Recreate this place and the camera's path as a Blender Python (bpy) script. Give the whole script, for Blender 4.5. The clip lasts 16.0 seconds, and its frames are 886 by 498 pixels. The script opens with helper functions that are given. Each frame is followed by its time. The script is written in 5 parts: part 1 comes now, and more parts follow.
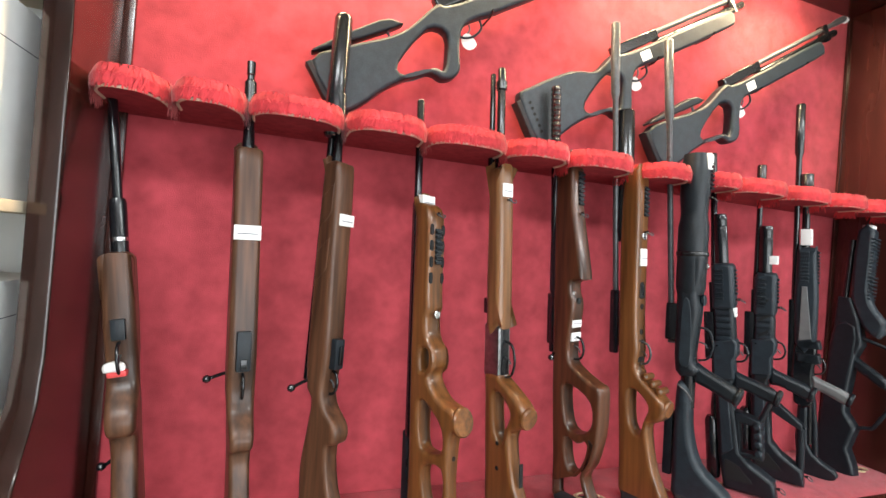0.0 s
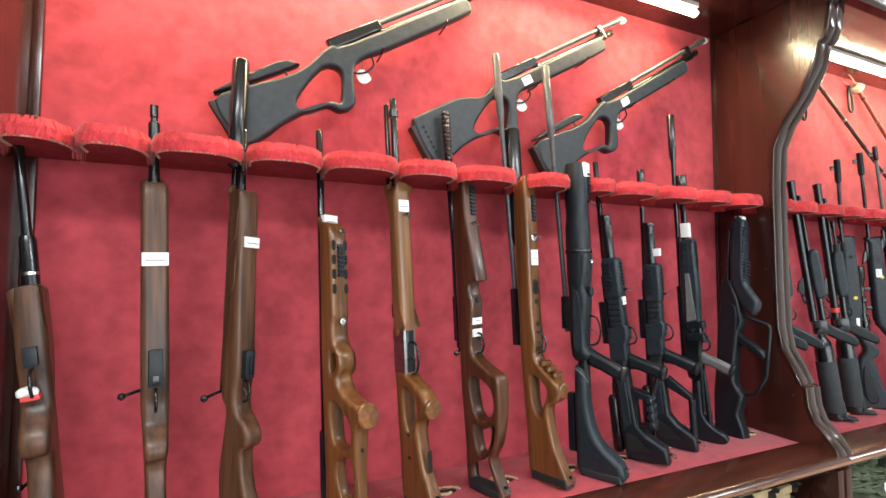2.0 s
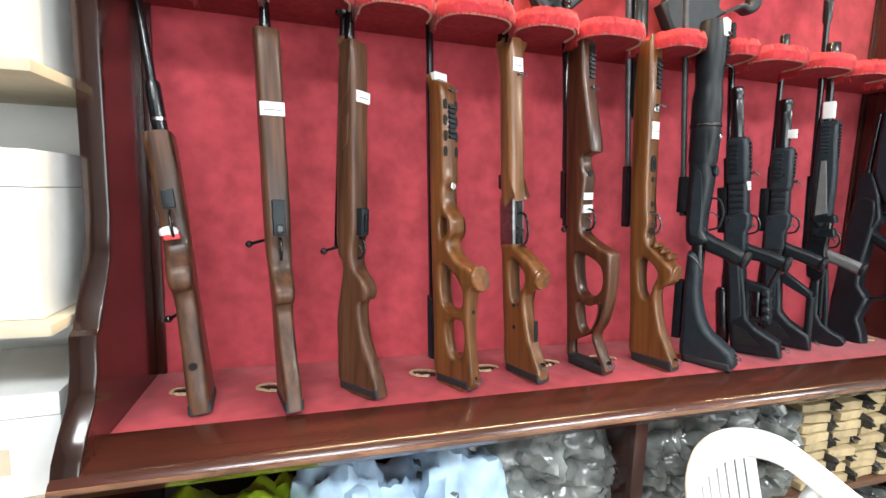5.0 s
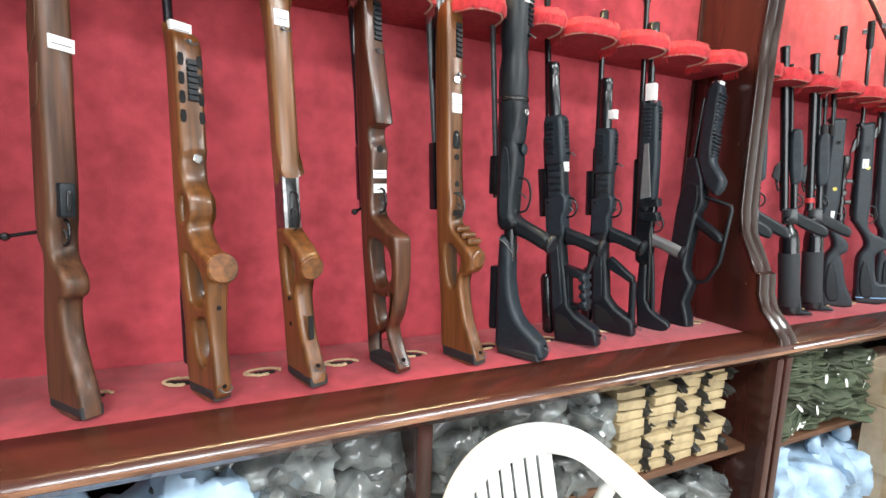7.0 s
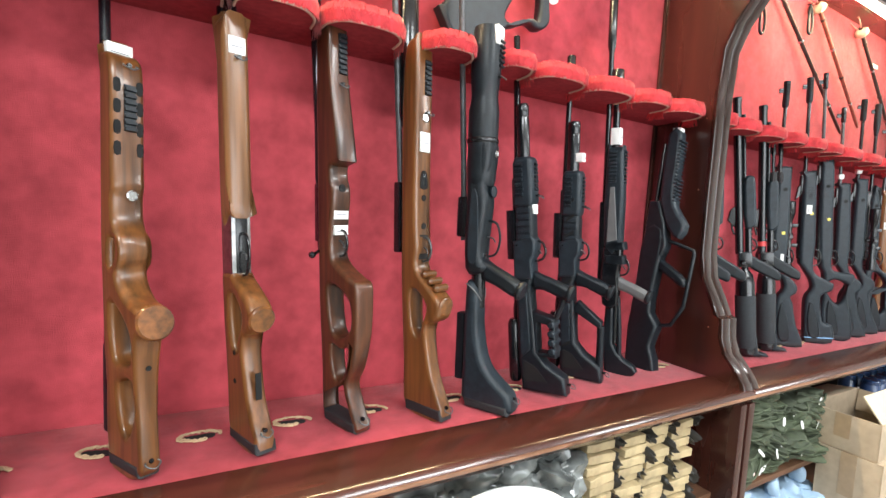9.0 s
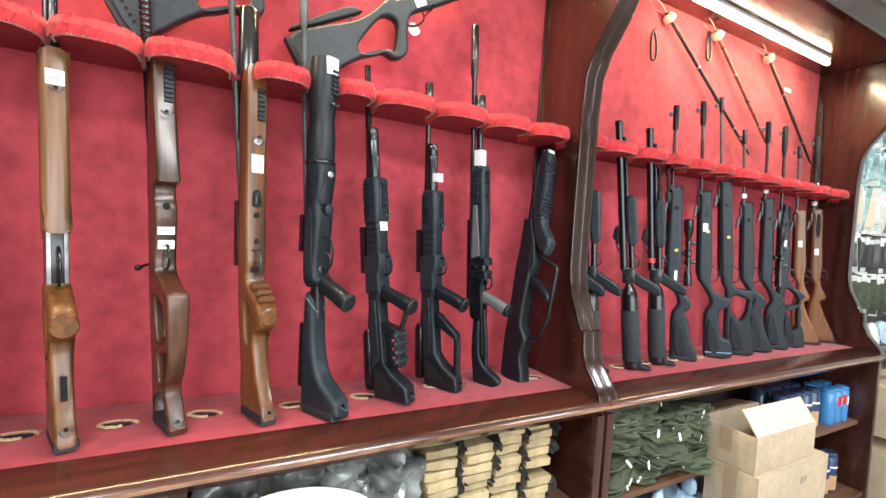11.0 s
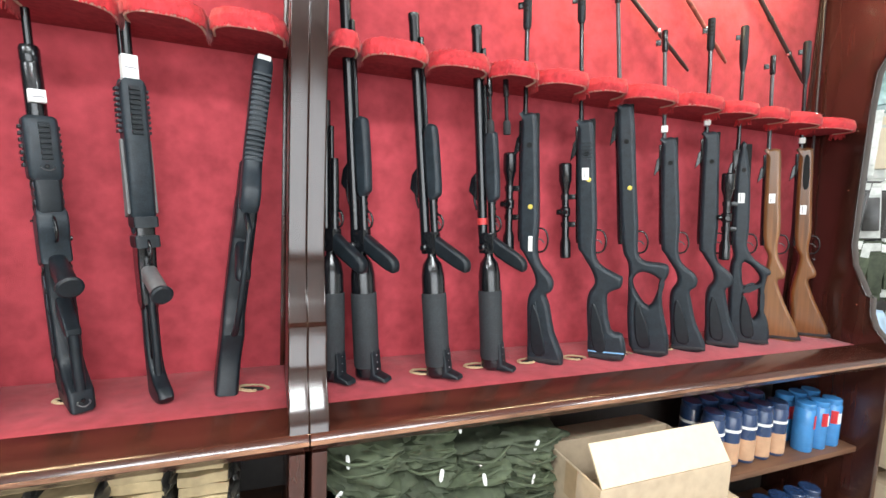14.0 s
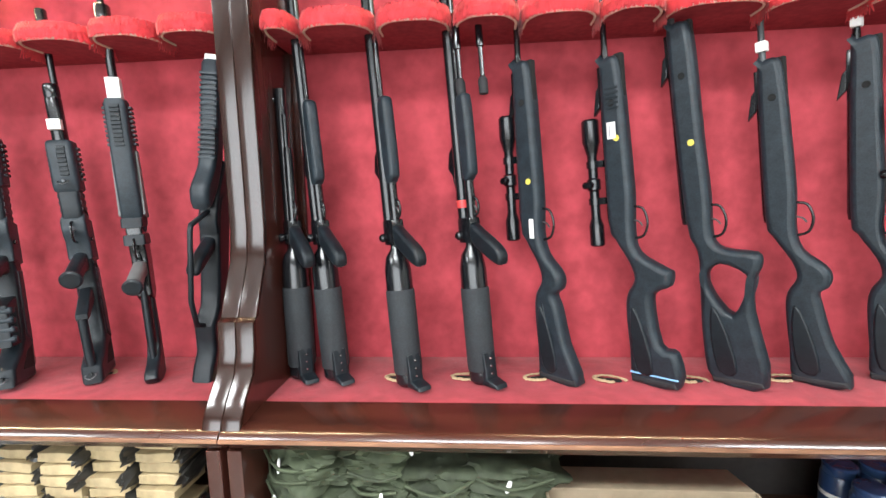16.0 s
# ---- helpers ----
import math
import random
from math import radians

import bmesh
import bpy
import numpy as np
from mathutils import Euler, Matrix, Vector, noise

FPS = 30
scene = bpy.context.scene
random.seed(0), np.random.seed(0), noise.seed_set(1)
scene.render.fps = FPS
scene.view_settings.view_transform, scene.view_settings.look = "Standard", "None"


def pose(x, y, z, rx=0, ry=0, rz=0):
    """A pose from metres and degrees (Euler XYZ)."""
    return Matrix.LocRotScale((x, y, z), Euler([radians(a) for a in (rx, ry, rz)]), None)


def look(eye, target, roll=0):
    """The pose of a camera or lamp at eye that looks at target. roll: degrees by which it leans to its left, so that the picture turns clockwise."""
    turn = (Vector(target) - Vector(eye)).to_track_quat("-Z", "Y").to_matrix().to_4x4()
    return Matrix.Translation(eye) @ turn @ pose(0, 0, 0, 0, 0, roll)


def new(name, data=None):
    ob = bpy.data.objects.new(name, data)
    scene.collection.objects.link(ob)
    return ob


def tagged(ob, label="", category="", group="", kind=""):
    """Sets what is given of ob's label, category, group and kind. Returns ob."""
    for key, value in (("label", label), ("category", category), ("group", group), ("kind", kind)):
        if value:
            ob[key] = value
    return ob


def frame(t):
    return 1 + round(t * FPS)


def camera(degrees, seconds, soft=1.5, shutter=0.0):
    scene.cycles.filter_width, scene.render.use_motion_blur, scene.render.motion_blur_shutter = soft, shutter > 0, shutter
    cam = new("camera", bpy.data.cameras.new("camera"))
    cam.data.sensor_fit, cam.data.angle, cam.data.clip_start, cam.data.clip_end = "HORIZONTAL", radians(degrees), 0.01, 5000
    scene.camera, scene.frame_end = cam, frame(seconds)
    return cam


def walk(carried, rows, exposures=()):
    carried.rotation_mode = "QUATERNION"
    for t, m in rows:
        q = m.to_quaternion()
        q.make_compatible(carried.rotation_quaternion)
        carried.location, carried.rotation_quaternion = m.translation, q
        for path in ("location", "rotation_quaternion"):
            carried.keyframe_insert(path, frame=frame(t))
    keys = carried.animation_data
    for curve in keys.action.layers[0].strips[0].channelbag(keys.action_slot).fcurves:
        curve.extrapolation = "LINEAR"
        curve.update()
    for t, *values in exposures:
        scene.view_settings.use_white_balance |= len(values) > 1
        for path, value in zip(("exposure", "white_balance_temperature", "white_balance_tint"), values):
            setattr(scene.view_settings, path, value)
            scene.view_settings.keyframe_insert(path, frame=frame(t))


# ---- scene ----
cam = camera(88.5, 16.0)
PATH = [
    (0, (0.139, 0.101, 1.47), (0.786, 1.993, 1.483), 4.5),
    (0.5, (0.172, 0.037, 1.509), (0.834, 1.917, 1.663), 2.8),
    (1, (0.214, -0.024, 1.537), (0.916, 1.838, 1.736), 1.9),
    (1.5, (0.236, -0.06, 1.523), (0.987, 1.78, 1.747), 1.0),
    (2, (0.257, -0.082, 1.45), (1.037, 1.757, 1.554), 0.2),
    (2.5, (0.211, -0.073, 1.39), (0.985, 1.771, 1.376), 0.2),
    (3, (0.118, -0.026, 1.345), (0.828, 1.842, 1.268), -0.0),
    (3.2, (0.068, 0.019, 1.32), (0.758, 1.895, 1.239), -0.3),
    (5.3, (0.186, 0.014, 1.31), (0.736, 1.918, 1.037), 2.0),
    (5.5, (0.249, -0.004, 1.313), (0.809, 1.896, 1.035), 2.2),
    (6, (0.434, -0.035, 1.324), (1.029, 1.854, 1.047), 2.4),
    (6.5, (0.554, -0.053, 1.308), (1.158, 1.834, 1.033), 2.1),
    (7, (0.563, 0.018, 1.281), (1.371, 1.828, 1.014), 2.1),
    (7.5, (0.581, 0.093, 1.261), (1.477, 1.862, 0.993), 2.3),
    (8, (0.577, 0.111, 1.271), (1.495, 1.871, 1.024), 2.8),
    (8.2, (0.572, 0.112, 1.284), (1.509, 1.865, 1.056), 2.9),
    (10.3, (0.691, -0.055, 1.343), (1.673, 1.685, 1.275), 4.1),
    (10.5, (0.754, -0.099, 1.347), (1.738, 1.641, 1.276), 4.3),
    (11, (0.942, -0.192, 1.352), (1.899, 1.563, 1.275), 3.8),
    (11.5, (1.133, -0.175, 1.345), (2.051, 1.599, 1.246), 3.2),
    (12, (1.358, -0.149, 1.35), (2.264, 1.628, 1.213), 2.6),
    (12.5, (1.555, -0.2, 1.351), (2.402, 1.604, 1.184), 2.3),
    (13, (1.766, -0.25, 1.351), (2.577, 1.569, 1.169), 1.7),
    (13.5, (1.954, -0.197, 1.353), (2.745, 1.63, 1.165), 2.0),
    (14, (2.12, -0.132, 1.337), (2.834, 1.725, 1.134), 2.7),
    (14.5, (2.315, -0.166, 1.352), (2.669, 1.787, 1.111), 1.8),
    (15, (2.418, -0.152, 1.354), (2.639, 1.822, 1.115), 1.3),
    (15.5, (2.6, -0.11, 1.358), (2.595, 1.875, 1.114), -0.1),
    (16, (2.781, -0.029, 1.316), (2.622, 1.949, 1.069), -1.6),
]
walk(cam, [(t, look(eye, target, roll)) for t, eye, target, roll in PATH],
     [(0, -0.17), (1.5, -0.35), (2.2, -0.27), (3, -0.09), (5.5, -0.05), (8, 0.03), (10.5, 0.03), (12, -0.05), (14.5, 0.07), (16, 0.24)])

# ---------------------------------------------------------------- world and lights
FLOOR, SHELF, WALL = -0.10, 0.82, 1.30
world = bpy.data.worlds.new("world")
scene.world = world
world.use_nodes = True
world.node_tree.nodes["Background"].inputs[0].default_value = (0.8, 0.9, 1.0, 1)
world.node_tree.nodes["Background"].inputs[1].default_value = 0.05


def area_lamp(name, eye, target, sx, sy, power, colour):
    data = bpy.data.lights.new(name, "AREA")
    data.shape, data.size, data.size_y, data.energy, data.color = "RECTANGLE", sx, sy, power, colour
    ob = new(name, data)
    ob.matrix_world = look(eye, target)
    return ob


# unseen ceiling fluorescents of the shop, and a daylight fill added behind the walker
# the lamp at x 5.2 is placed to brighten the right bay
for lx in (-0.4, 2.2, 5.2):
    area_lamp("ceiling_lamp_light", (lx, -0.9, 2.93), (lx, -0.9, 0), 1.5, 0.5, 76, (0.93, 0.98, 1.0))
# added fill lamp, no such window is known
area_lamp("rear_fill_light", (1.8, -3.05, 1.6), (1.8, 1.0, 1.3), 4.6, 1.7, 105, (0.88, 0.95, 1.0))
# the warm lamp tubes under the two canopies
for lx, ln, power in ((0.80, 2.05, 40), (3.42, 1.4, 14)):
    area_lamp("canopy_lamp_light", (lx, 1.14, 2.455), (lx, 1.16, 0), ln, 0.02, power, (1.0, 0.76, 0.44))


# ---------------------------------------------------------------- materials
def material(name, colour, rough=0.5, metal=0.0, noise_scale=40.0, amount=0.15, bump=0.0, stretch=(1, 1, 1),
             second=None, coat=0.0, sheen=0.0, spec=0.5, alpha=1.0, bump_scale=None, vary=0.0, spread=0.17):
    m = bpy.data.materials.new(name)
    m.use_nodes = True
    nt = m.node_tree
    b = nt.nodes["Principled BSDF"]
    tc = nt.nodes.new("ShaderNodeTexCoord")
    mp = nt.nodes.new("ShaderNodeMapping")
    mp.inputs["Scale"].default_value = stretch
    nt.links.new(tc.outputs["Object"], mp.inputs["Vector"])
    fine = nt.nodes.new("ShaderNodeTexNoise")
    fine.inputs["Scale"].default_value, fine.inputs["Detail"].default_value = noise_scale, 6
    broad = nt.nodes.new("ShaderNodeTexNoise")
    broad.inputs["Scale"].default_value, broad.inputs["Detail"].default_value = noise_scale / 7, 3
    for n in (fine, broad):
        nt.links.new(mp.outputs[0], n.inputs["Vector"])
    mix = nt.nodes.new("ShaderNodeMath")
    mix.operation = "MULTIPLY_ADD"
    mix.inputs[1].default_value = 0.5
    nt.links.new(fine.outputs[0], mix.inputs[0])
    half = nt.nodes.new("ShaderNodeMath")
    half.operation = "MULTIPLY"
    half.inputs[1].default_value = 0.5
    nt.links.new(broad.outputs[0], half.inputs[0])
    nt.links.new(half.outputs[0], mix.inputs[2])
    ramp = nt.nodes.new("ShaderNodeValToRGB")
    lo = second or tuple(c * (1 - 2 * amount) for c in colour)
    hi = tuple(min(1, c * (1 + 1.2 * amount)) for c in colour)
    ramp.color_ramp.elements[0].position, ramp.color_ramp.elements[1].position = 0.5 - spread, 0.5 + spread
    ramp.color_ramp.elements[0].color, ramp.color_ramp.elements[1].color = (*lo, 1), (*hi, 1)
    nt.links.new(mix.outputs[0], ramp.inputs[0])
    colour_out = ramp.outputs[0]
    if vary:
        info = nt.nodes.new("ShaderNodeObjectInfo")
        hsv = nt.nodes.new("ShaderNodeHueSaturation")
        mr = nt.nodes.new("ShaderNodeMapRange")
        mr.inputs[3].default_value, mr.inputs[4].default_value = 1 - vary, 1 + vary
        nt.links.new(info.outputs["Random"], mr.inputs[0])
        nt.links.new(mr.outputs[0], hsv.inputs["Value"])
        nt.links.new(colour_out, hsv.inputs["Color"])
        colour_out = hsv.outputs[0]
    nt.links.new(colour_out, b.inputs["Base Color"])
    rr = nt.nodes.new("ShaderNodeMapRange")
    rr.inputs[3].default_value, rr.inputs[4].default_value = max(0.03, rough - 0.09), min(1, rough + 0.09)
    nt.links.new(broad.outputs[0], rr.inputs[0])
    nt.links.new(rr.outputs[0], b.inputs["Roughness"])
    b.inputs["Metallic"].default_value = metal
    b.inputs["Coat Weight"].default_value, b.inputs["Coat Roughness"].default_value = coat, 0.12
    b.inputs["Sheen Weight"].default_value, b.inputs["Sheen Roughness"].default_value = sheen, 0.4
    b.inputs["Specular IOR Level"].default_value = spec
    b.inputs["Alpha"].default_value = alpha
    if bump:
        bp = nt.nodes.new("ShaderNodeBump")
        bp.inputs["Strength"].default_value, bp.inputs["Distance"].default_value = bump, 0.002
        src = fine
        if bump_scale:
            src = nt.nodes.new("ShaderNodeTexNoise")
            src.inputs["Scale"].default_value, src.inputs["Detail"].default_value = bump_scale, 4
            nt.links.new(mp.outputs[0], src.inputs["Vector"])
        nt.links.new(src.outputs[0], bp.inputs["Height"])
        nt.links.new(bp.outputs[0], b.inputs["Normal"])
    return m


def glow(name, colour, strength):
    m = bpy.data.materials.new(name)
    m.use_nodes = True
    b = m.node_tree.nodes["Principled BSDF"]
    b.inputs["Base Color"].default_value = (0.9, 0.9, 0.9, 1)
    b.inputs["Emission Color"].default_value = (*colour, 1)
    b.inputs["Emission Strength"].default_value = strength
    return m


FELT = material("red_felt", (0.435, 0.062, 0.078), 0.95, noise_scale=22, amount=0.18, bump=0.5, bump_scale=420, sheen=0.22, spec=0.1)
FRINGE = material("red_fringe", (0.66, 0.055, 0.066), 0.8, noise_scale=60, amount=0.2, sheen=0.3, spec=0.2)
# darker felt red, the shade under the barrel rests put into the colour
SHADED_FELT = material("shaded_red_felt", (0.29, 0.038, 0.048), 0.95, noise_scale=60, amount=0.15, spec=0.1)
PIPING = material("pale_piping", (0.62, 0.42, 0.33), 0.8, amount=0.1)
MAHOG = material("mahogany", (0.044, 0.0122, 0.0082), 0.26, noise_scale=26, amount=0.3, stretch=(1, 1, 0.12), second=(0.022, 0.006, 0.004), coat=0.5, bump=0.04)
MAHOG_X = material("mahogany_along", (0.058, 0.0155, 0.0098), 0.26, noise_scale=26, amount=0.3, stretch=(0.12, 1, 1), second=(0.024, 0.007, 0.005), coat=0.5, bump=0.04)
MAHOG_EDGE = material("mahogany_dark_edge", (0.024, 0.0095, 0.0072), 0.13, noise_scale=30, amount=0.2, coat=0.35)
# pale brown for worn screw caps and the highlight painted on the border
WORN_GLEAM = material("worn_gleam_wood", (0.30, 0.15, 0.085), 0.3, noise_scale=60, amount=0.35, second=(0.05, 0.018, 0.01), coat=0.3, stretch=(0.2, 1, 1))
BROWNWOOD = material("brown_shelf_wood", (0.16, 0.075, 0.04), 0.5, noise_scale=30, amount=0.3, stretch=(0.15, 1, 1))
WALNUT = material("walnut_stock", (0.098, 0.043, 0.022), 0.38, noise_scale=70, amount=0.36, spread=0.13, stretch=(1, 1, 0.06), coat=0.10, bump=0.05, spec=0.35)
DARKWALNUT = material("dark_walnut_stock", (0.074, 0.026, 0.0110), 0.31, noise_scale=70, amount=0.38, spread=0.12, stretch=(1, 1, 0.06), coat=0.25)
OAKSTOCK = material("amber_stock", (0.158, 0.060, 0.0165), 0.30, noise_scale=70, amount=0.34, spread=0.13, stretch=(1, 1, 0.05), coat=0.25)
BEECH = material("beech_stock", (0.21, 0.092, 0.034), 0.31, noise_scale=70, amount=0.26, spread=0.13, stretch=(1, 1, 0.05), coat=0.25)
POLYMER = material("black_polymer", (0.0095, 0.0135, 0.0175), 0.38, noise_scale=300, amount=0.25, bump=0.15, spec=0.32)
POLYGREY = material("slate_polymer", (0.0175, 0.0255, 0.0330), 0.42, noise_scale=300, amount=0.25, bump=0.15, spec=0.35)
STEEL = material("blued_steel", (0.0065, 0.0075, 0.0095), 0.22, noise_scale=80, amount=0.3, coat=0.2)
GREYSTEEL = material("grey_barrel_steel", (0.085, 0.09, 0.095), 0.3, metal=0.3, noise_scale=80, amount=0.2)
SLEEVE = material("bottle_sleeve", (0.022, 0.026, 0.030), 0.75, noise_scale=200, amount=0.2, bump=0.3)
CHROME = material("bright_metal", (0.62, 0.63, 0.64), 0.22, metal=1.0, amount=0.08)
SATIN = material("satin_receiver_steel", (0.30, 0.30, 0.30), 0.36, metal=1.0, noise_scale=60, amount=0.25)
RUBBER = material("rubber_pad", (0.018, 0.018, 0.02), 0.75, noise_scale=150, amount=0.2, bump=0.2)
GREYGRIP = material("grey_grip", (0.13, 0.13, 0.13), 0.5, amount=0.12)
PAPER = material("white_tag", (0.82, 0.82, 0.80), 0.6, amount=0.04)
INK = material("tag_ink", (0.16, 0.16, 0.18), 0.7, amount=0.1)
GOLDDOT = material("yellow_dot", (0.75, 0.6, 0.1), 0.5, amount=0.05)
REDTAG = material("red_tag", (0.6, 0.05, 0.05), 0.5, amount=0.1)
BLUELINE = material("blue_line", (0.25, 0.5, 0.8), 0.5, amount=0.05)
HOLE = material("dark_recess", (0.006, 0.006, 0.006), 0.9, amount=0.1)
BRASSCHAIN = material("brass_chain", (0.55, 0.40, 0.24), 0.6, metal=0.0, amount=0.2)
CARDBOARD = material("cardboard", (0.50, 0.39, 0.27), 0.85, noise_scale=30, amount=0.09, bump=0.08, vary=0.08)
CARDLIGHT = material("pale_cardboard", (0.62, 0.53, 0.39), 0.8, noise_scale=30, amount=0.06)
TAPE = material("parcel_tape", (0.42, 0.29, 0.17), 0.3, amount=0.08)
WHITEPLASTIC = material("white_plastic", (0.78, 0.79, 0.78), 0.32, noise_scale=20, amount=0.05, coat=0.1)
OLIVE = material("olive_cloth", (0.058, 0.072, 0.040), 0.75, noise_scale=40, amount=0.3, bump=0.4, vary=0.3)
CLEARWRAP = material("clear_wrap", (0.145, 0.155, 0.15), 0.12, noise_scale=16, amount=0.8, second=(0.008, 0.009, 0.009), bump=0.9, bump_scale=30, coat=0.4, vary=0.2)
BLUEBAG = material("pale_blue_bag", (0.42, 0.58, 0.75), 0.4, noise_scale=14, amount=0.25, bump=0.5, bump_scale=25)
LIME = material("lime_bag", (0.38, 0.55, 0.03), 0.35, noise_scale=18, amount=0.25, bump=0.4, bump_scale=25)
GOLDPACK = material("gold_pack", (0.40, 0.31, 0.175), 0.45, noise_scale=40, amount=0.18, vary=0.15)
PACKDARK = material("dark_wrapper", (0.035, 0.033, 0.03), 0.3, noise_scale=30, amount=0.4)
CANBLUE = material("blue_can", (0.05, 0.23, 0.52), 0.25, amount=0.08, coat=0.3)
CANNAVY = material("navy_can", (0.020, 0.045, 0.115), 0.28, amount=0.1, coat=0.3)
CANCREAM = material("tan_can_band", (0.55, 0.33, 0.20), 0.35, amount=0.1)
CANRED = material("red_can_mark", (0.55, 0.02, 0.03), 0.4, amount=0.08)
TEAL = material("teal_pack", (0.24, 0.40, 0.39), 0.25, noise_scale=30, amount=0.4, coat=0.4, vary=0.35)
PALEPACK = material("pale_pack", (0.62, 0.64, 0.60), 0.35, noise_scale=30, amount=0.2, vary=0.2)
PLASTER = material("painted_wall", (0.70, 0.70, 0.67), 0.8, noise_scale=8, amount=0.05, bump=0.05)
CEILPAINT = material("ceiling_paint", (0.78, 0.78, 0.76), 0.9, noise_scale=8, amount=0.04)
FLOORTILE = material("floor_tile", (0.30, 0.28, 0.25), 0.3, noise_scale=12, amount=0.12)
GROUT = material("tile_joint", (0.25, 0.23, 0.21), 0.9, amount=0.1)
DARKPAINT = material("dark_back_panel", (0.035, 0.030, 0.028), 0.6, amount=0.2)
GREYBOARD = material("grey_wall_board", (0.09, 0.09, 0.085), 0.6, amount=0.2)
TUBE = glow("lamp_tube_glow", (1.0, 0.84, 0.55), 45)
PANELGLOW = glow("ceiling_lamp_glow", (0.93, 0.98, 1.0), 3)
POLEDARK = material("pole_dark", (0.03, 0.022, 0.02), 0.3, amount=0.2)
POLERED = material("pole_rosewood", (0.22, 0.07, 0.05), 0.3, noise_scale=60, amount=0.3)


# ---------------------------------------------------------------- mesh helpers
def finish(me, mat, smooth=None):
    if mat:
        me.materials.clear()
        me.materials.append(mat)
    if smooth is not None:
        for p in me.polygons:
            p.use_smooth = True
        me.set_sharp_from_angle(angle=radians(smooth))
    return me


def part(name, me, parent=None, label="", m=None):
    """Links one mesh under a thing or part; m is its pose in the thing."""
    ob = new(name, me)
    ob.parent = parent
    if m is not None:
        ob.matrix_basis = m
    if label:
        ob["label"] = label
    return ob


def thing(name, label, category, m=None, group="", kind=""):
    ob = tagged(new(name), label, category, group, kind)
    ob.empty_display_size = 0.1
    if m is not None:
        ob.matrix_basis = m
    return ob


def box(x0, x1, y0, y1, z0, z1, mat, bevel=0.0):
    bm = bmesh.new()
    bmesh.ops.create_cube(bm, size=1, matrix=Matrix.Translation(((x0 + x1) / 2, (y0 + y1) / 2, (z0 + z1) / 2)) @ Matrix.Diagonal((x1 - x0, y1 - y0, z1 - z0, 1)))
    if bevel:
        bmesh.ops.bevel(bm, geom=bm.edges[:], offset=bevel, segments=2, affect="EDGES", profile=0.6)
    me = bpy.data.meshes.new("m")
    bm.to_mesh(me)
    bm.free()
    return finish(me, mat, 40)


def lathe(profile, mat, seg=16, at=(0, 0), bend=None):
    """Turned shape about the z axis, from (radius, height) pairs."""
    verts, faces = [], []
    for r, u in profile:
        for k in range(seg):
            a = 2 * math.pi * k / seg
            verts.append((at[0] + r * math.cos(a), at[1] + r * math.sin(a), u))
    n = len(profile)
    for i in range(n - 1):
        for k in range(seg):
            k2 = (k + 1) % seg
            faces.append((i * seg + k, i * seg + k2, (i + 1) * seg + k2, (i + 1) * seg + k))
    faces.append(tuple(reversed(range(seg))))
    faces.append(tuple((n - 1) * seg + k for k in range(seg)))
    me = bpy.data.meshes.new("m")
    me.from_pydata(verts, [], faces)
    return finish(me, mat, 35)


def rounded(points, steps=3, closed=True):
    """A softened line through the corner points."""
    out, n = [], len(points)
    for i in range(n if closed else n - 1):
        if closed:
            p = [Vector(points[(i + k) % n]) for k in (-1, 0, 1, 2)]
        else:
            p = [Vector(points[min(max(i + k, 0), n - 1)]) for k in (-1, 0, 1, 2)]
        for s in range(steps):
            t = s / steps
            out.append(0.5 * (2 * p[1] + (p[2] - p[0]) * t + (2 * p[0] - 5 * p[1] + 4 * p[2] - p[3]) * t * t + (3 * p[1] - p[0] - 3 * p[2] + p[3]) * t ** 3))
    if not closed:
        out.append(Vector(points[-1]))
    return out


def curve_mesh(data):
    ob = bpy.data.objects.new("c", data)
    me = bpy.data.meshes.new_from_object(ob)
    bpy.data.objects.remove(ob)
    bpy.data.curves.remove(data)
    return me


def slab(outline, thick, mat, bevel=0.008, holes=(), steps=3, res=2, shift=0.0):
    """A board cut to an outline in the x-z plane, with holes, rounded edges; thick along y."""
    data = bpy.data.curves.new("c", "CURVE")
    data.dimensions, data.fill_mode = "2D", "BOTH"
    bevel = min(bevel, thick * 0.49)
    data.extrude, data.bevel_depth, data.bevel_resolution, data.offset = thick / 2 - bevel, bevel, res, -bevel
    for line in (outline, *holes):
        pts = rounded(line, steps) if steps > 1 else [Vector(p) for p in line]
        sp = data.splines.new("POLY")
        sp.points.add(len(pts) - 1)
        for q, p in zip(sp.points, pts):
            q.co = (p.x, p.y, 0, 1)
        sp.use_cyclic_u = True
    me = curve_mesh(data)
    me.transform(Matrix.Translation((0, shift, 0)) @ Matrix.Rotation(math.pi / 2, 4, "X"))
    return finish(me, mat, 40)


def rod(points, r, mat, steps=3, closed=False, res=2, radii=None):
    data = bpy.data.curves.new("c", "CURVE")
    data.dimensions, data.bevel_depth, data.bevel_resolution, data.use_fill_caps = "3D", r, res, True
    pts = rounded(points, steps, closed) if steps > 1 else [Vector(p) for p in points]
    sp = data.splines.new("POLY")
    sp.points.add(len(pts) - 1)
    for q, p in zip(sp.points, pts):
        q.co = (*p, 1)
    sp.use_cyclic_u = closed
    return finish(curve_mesh(data), mat, 50)


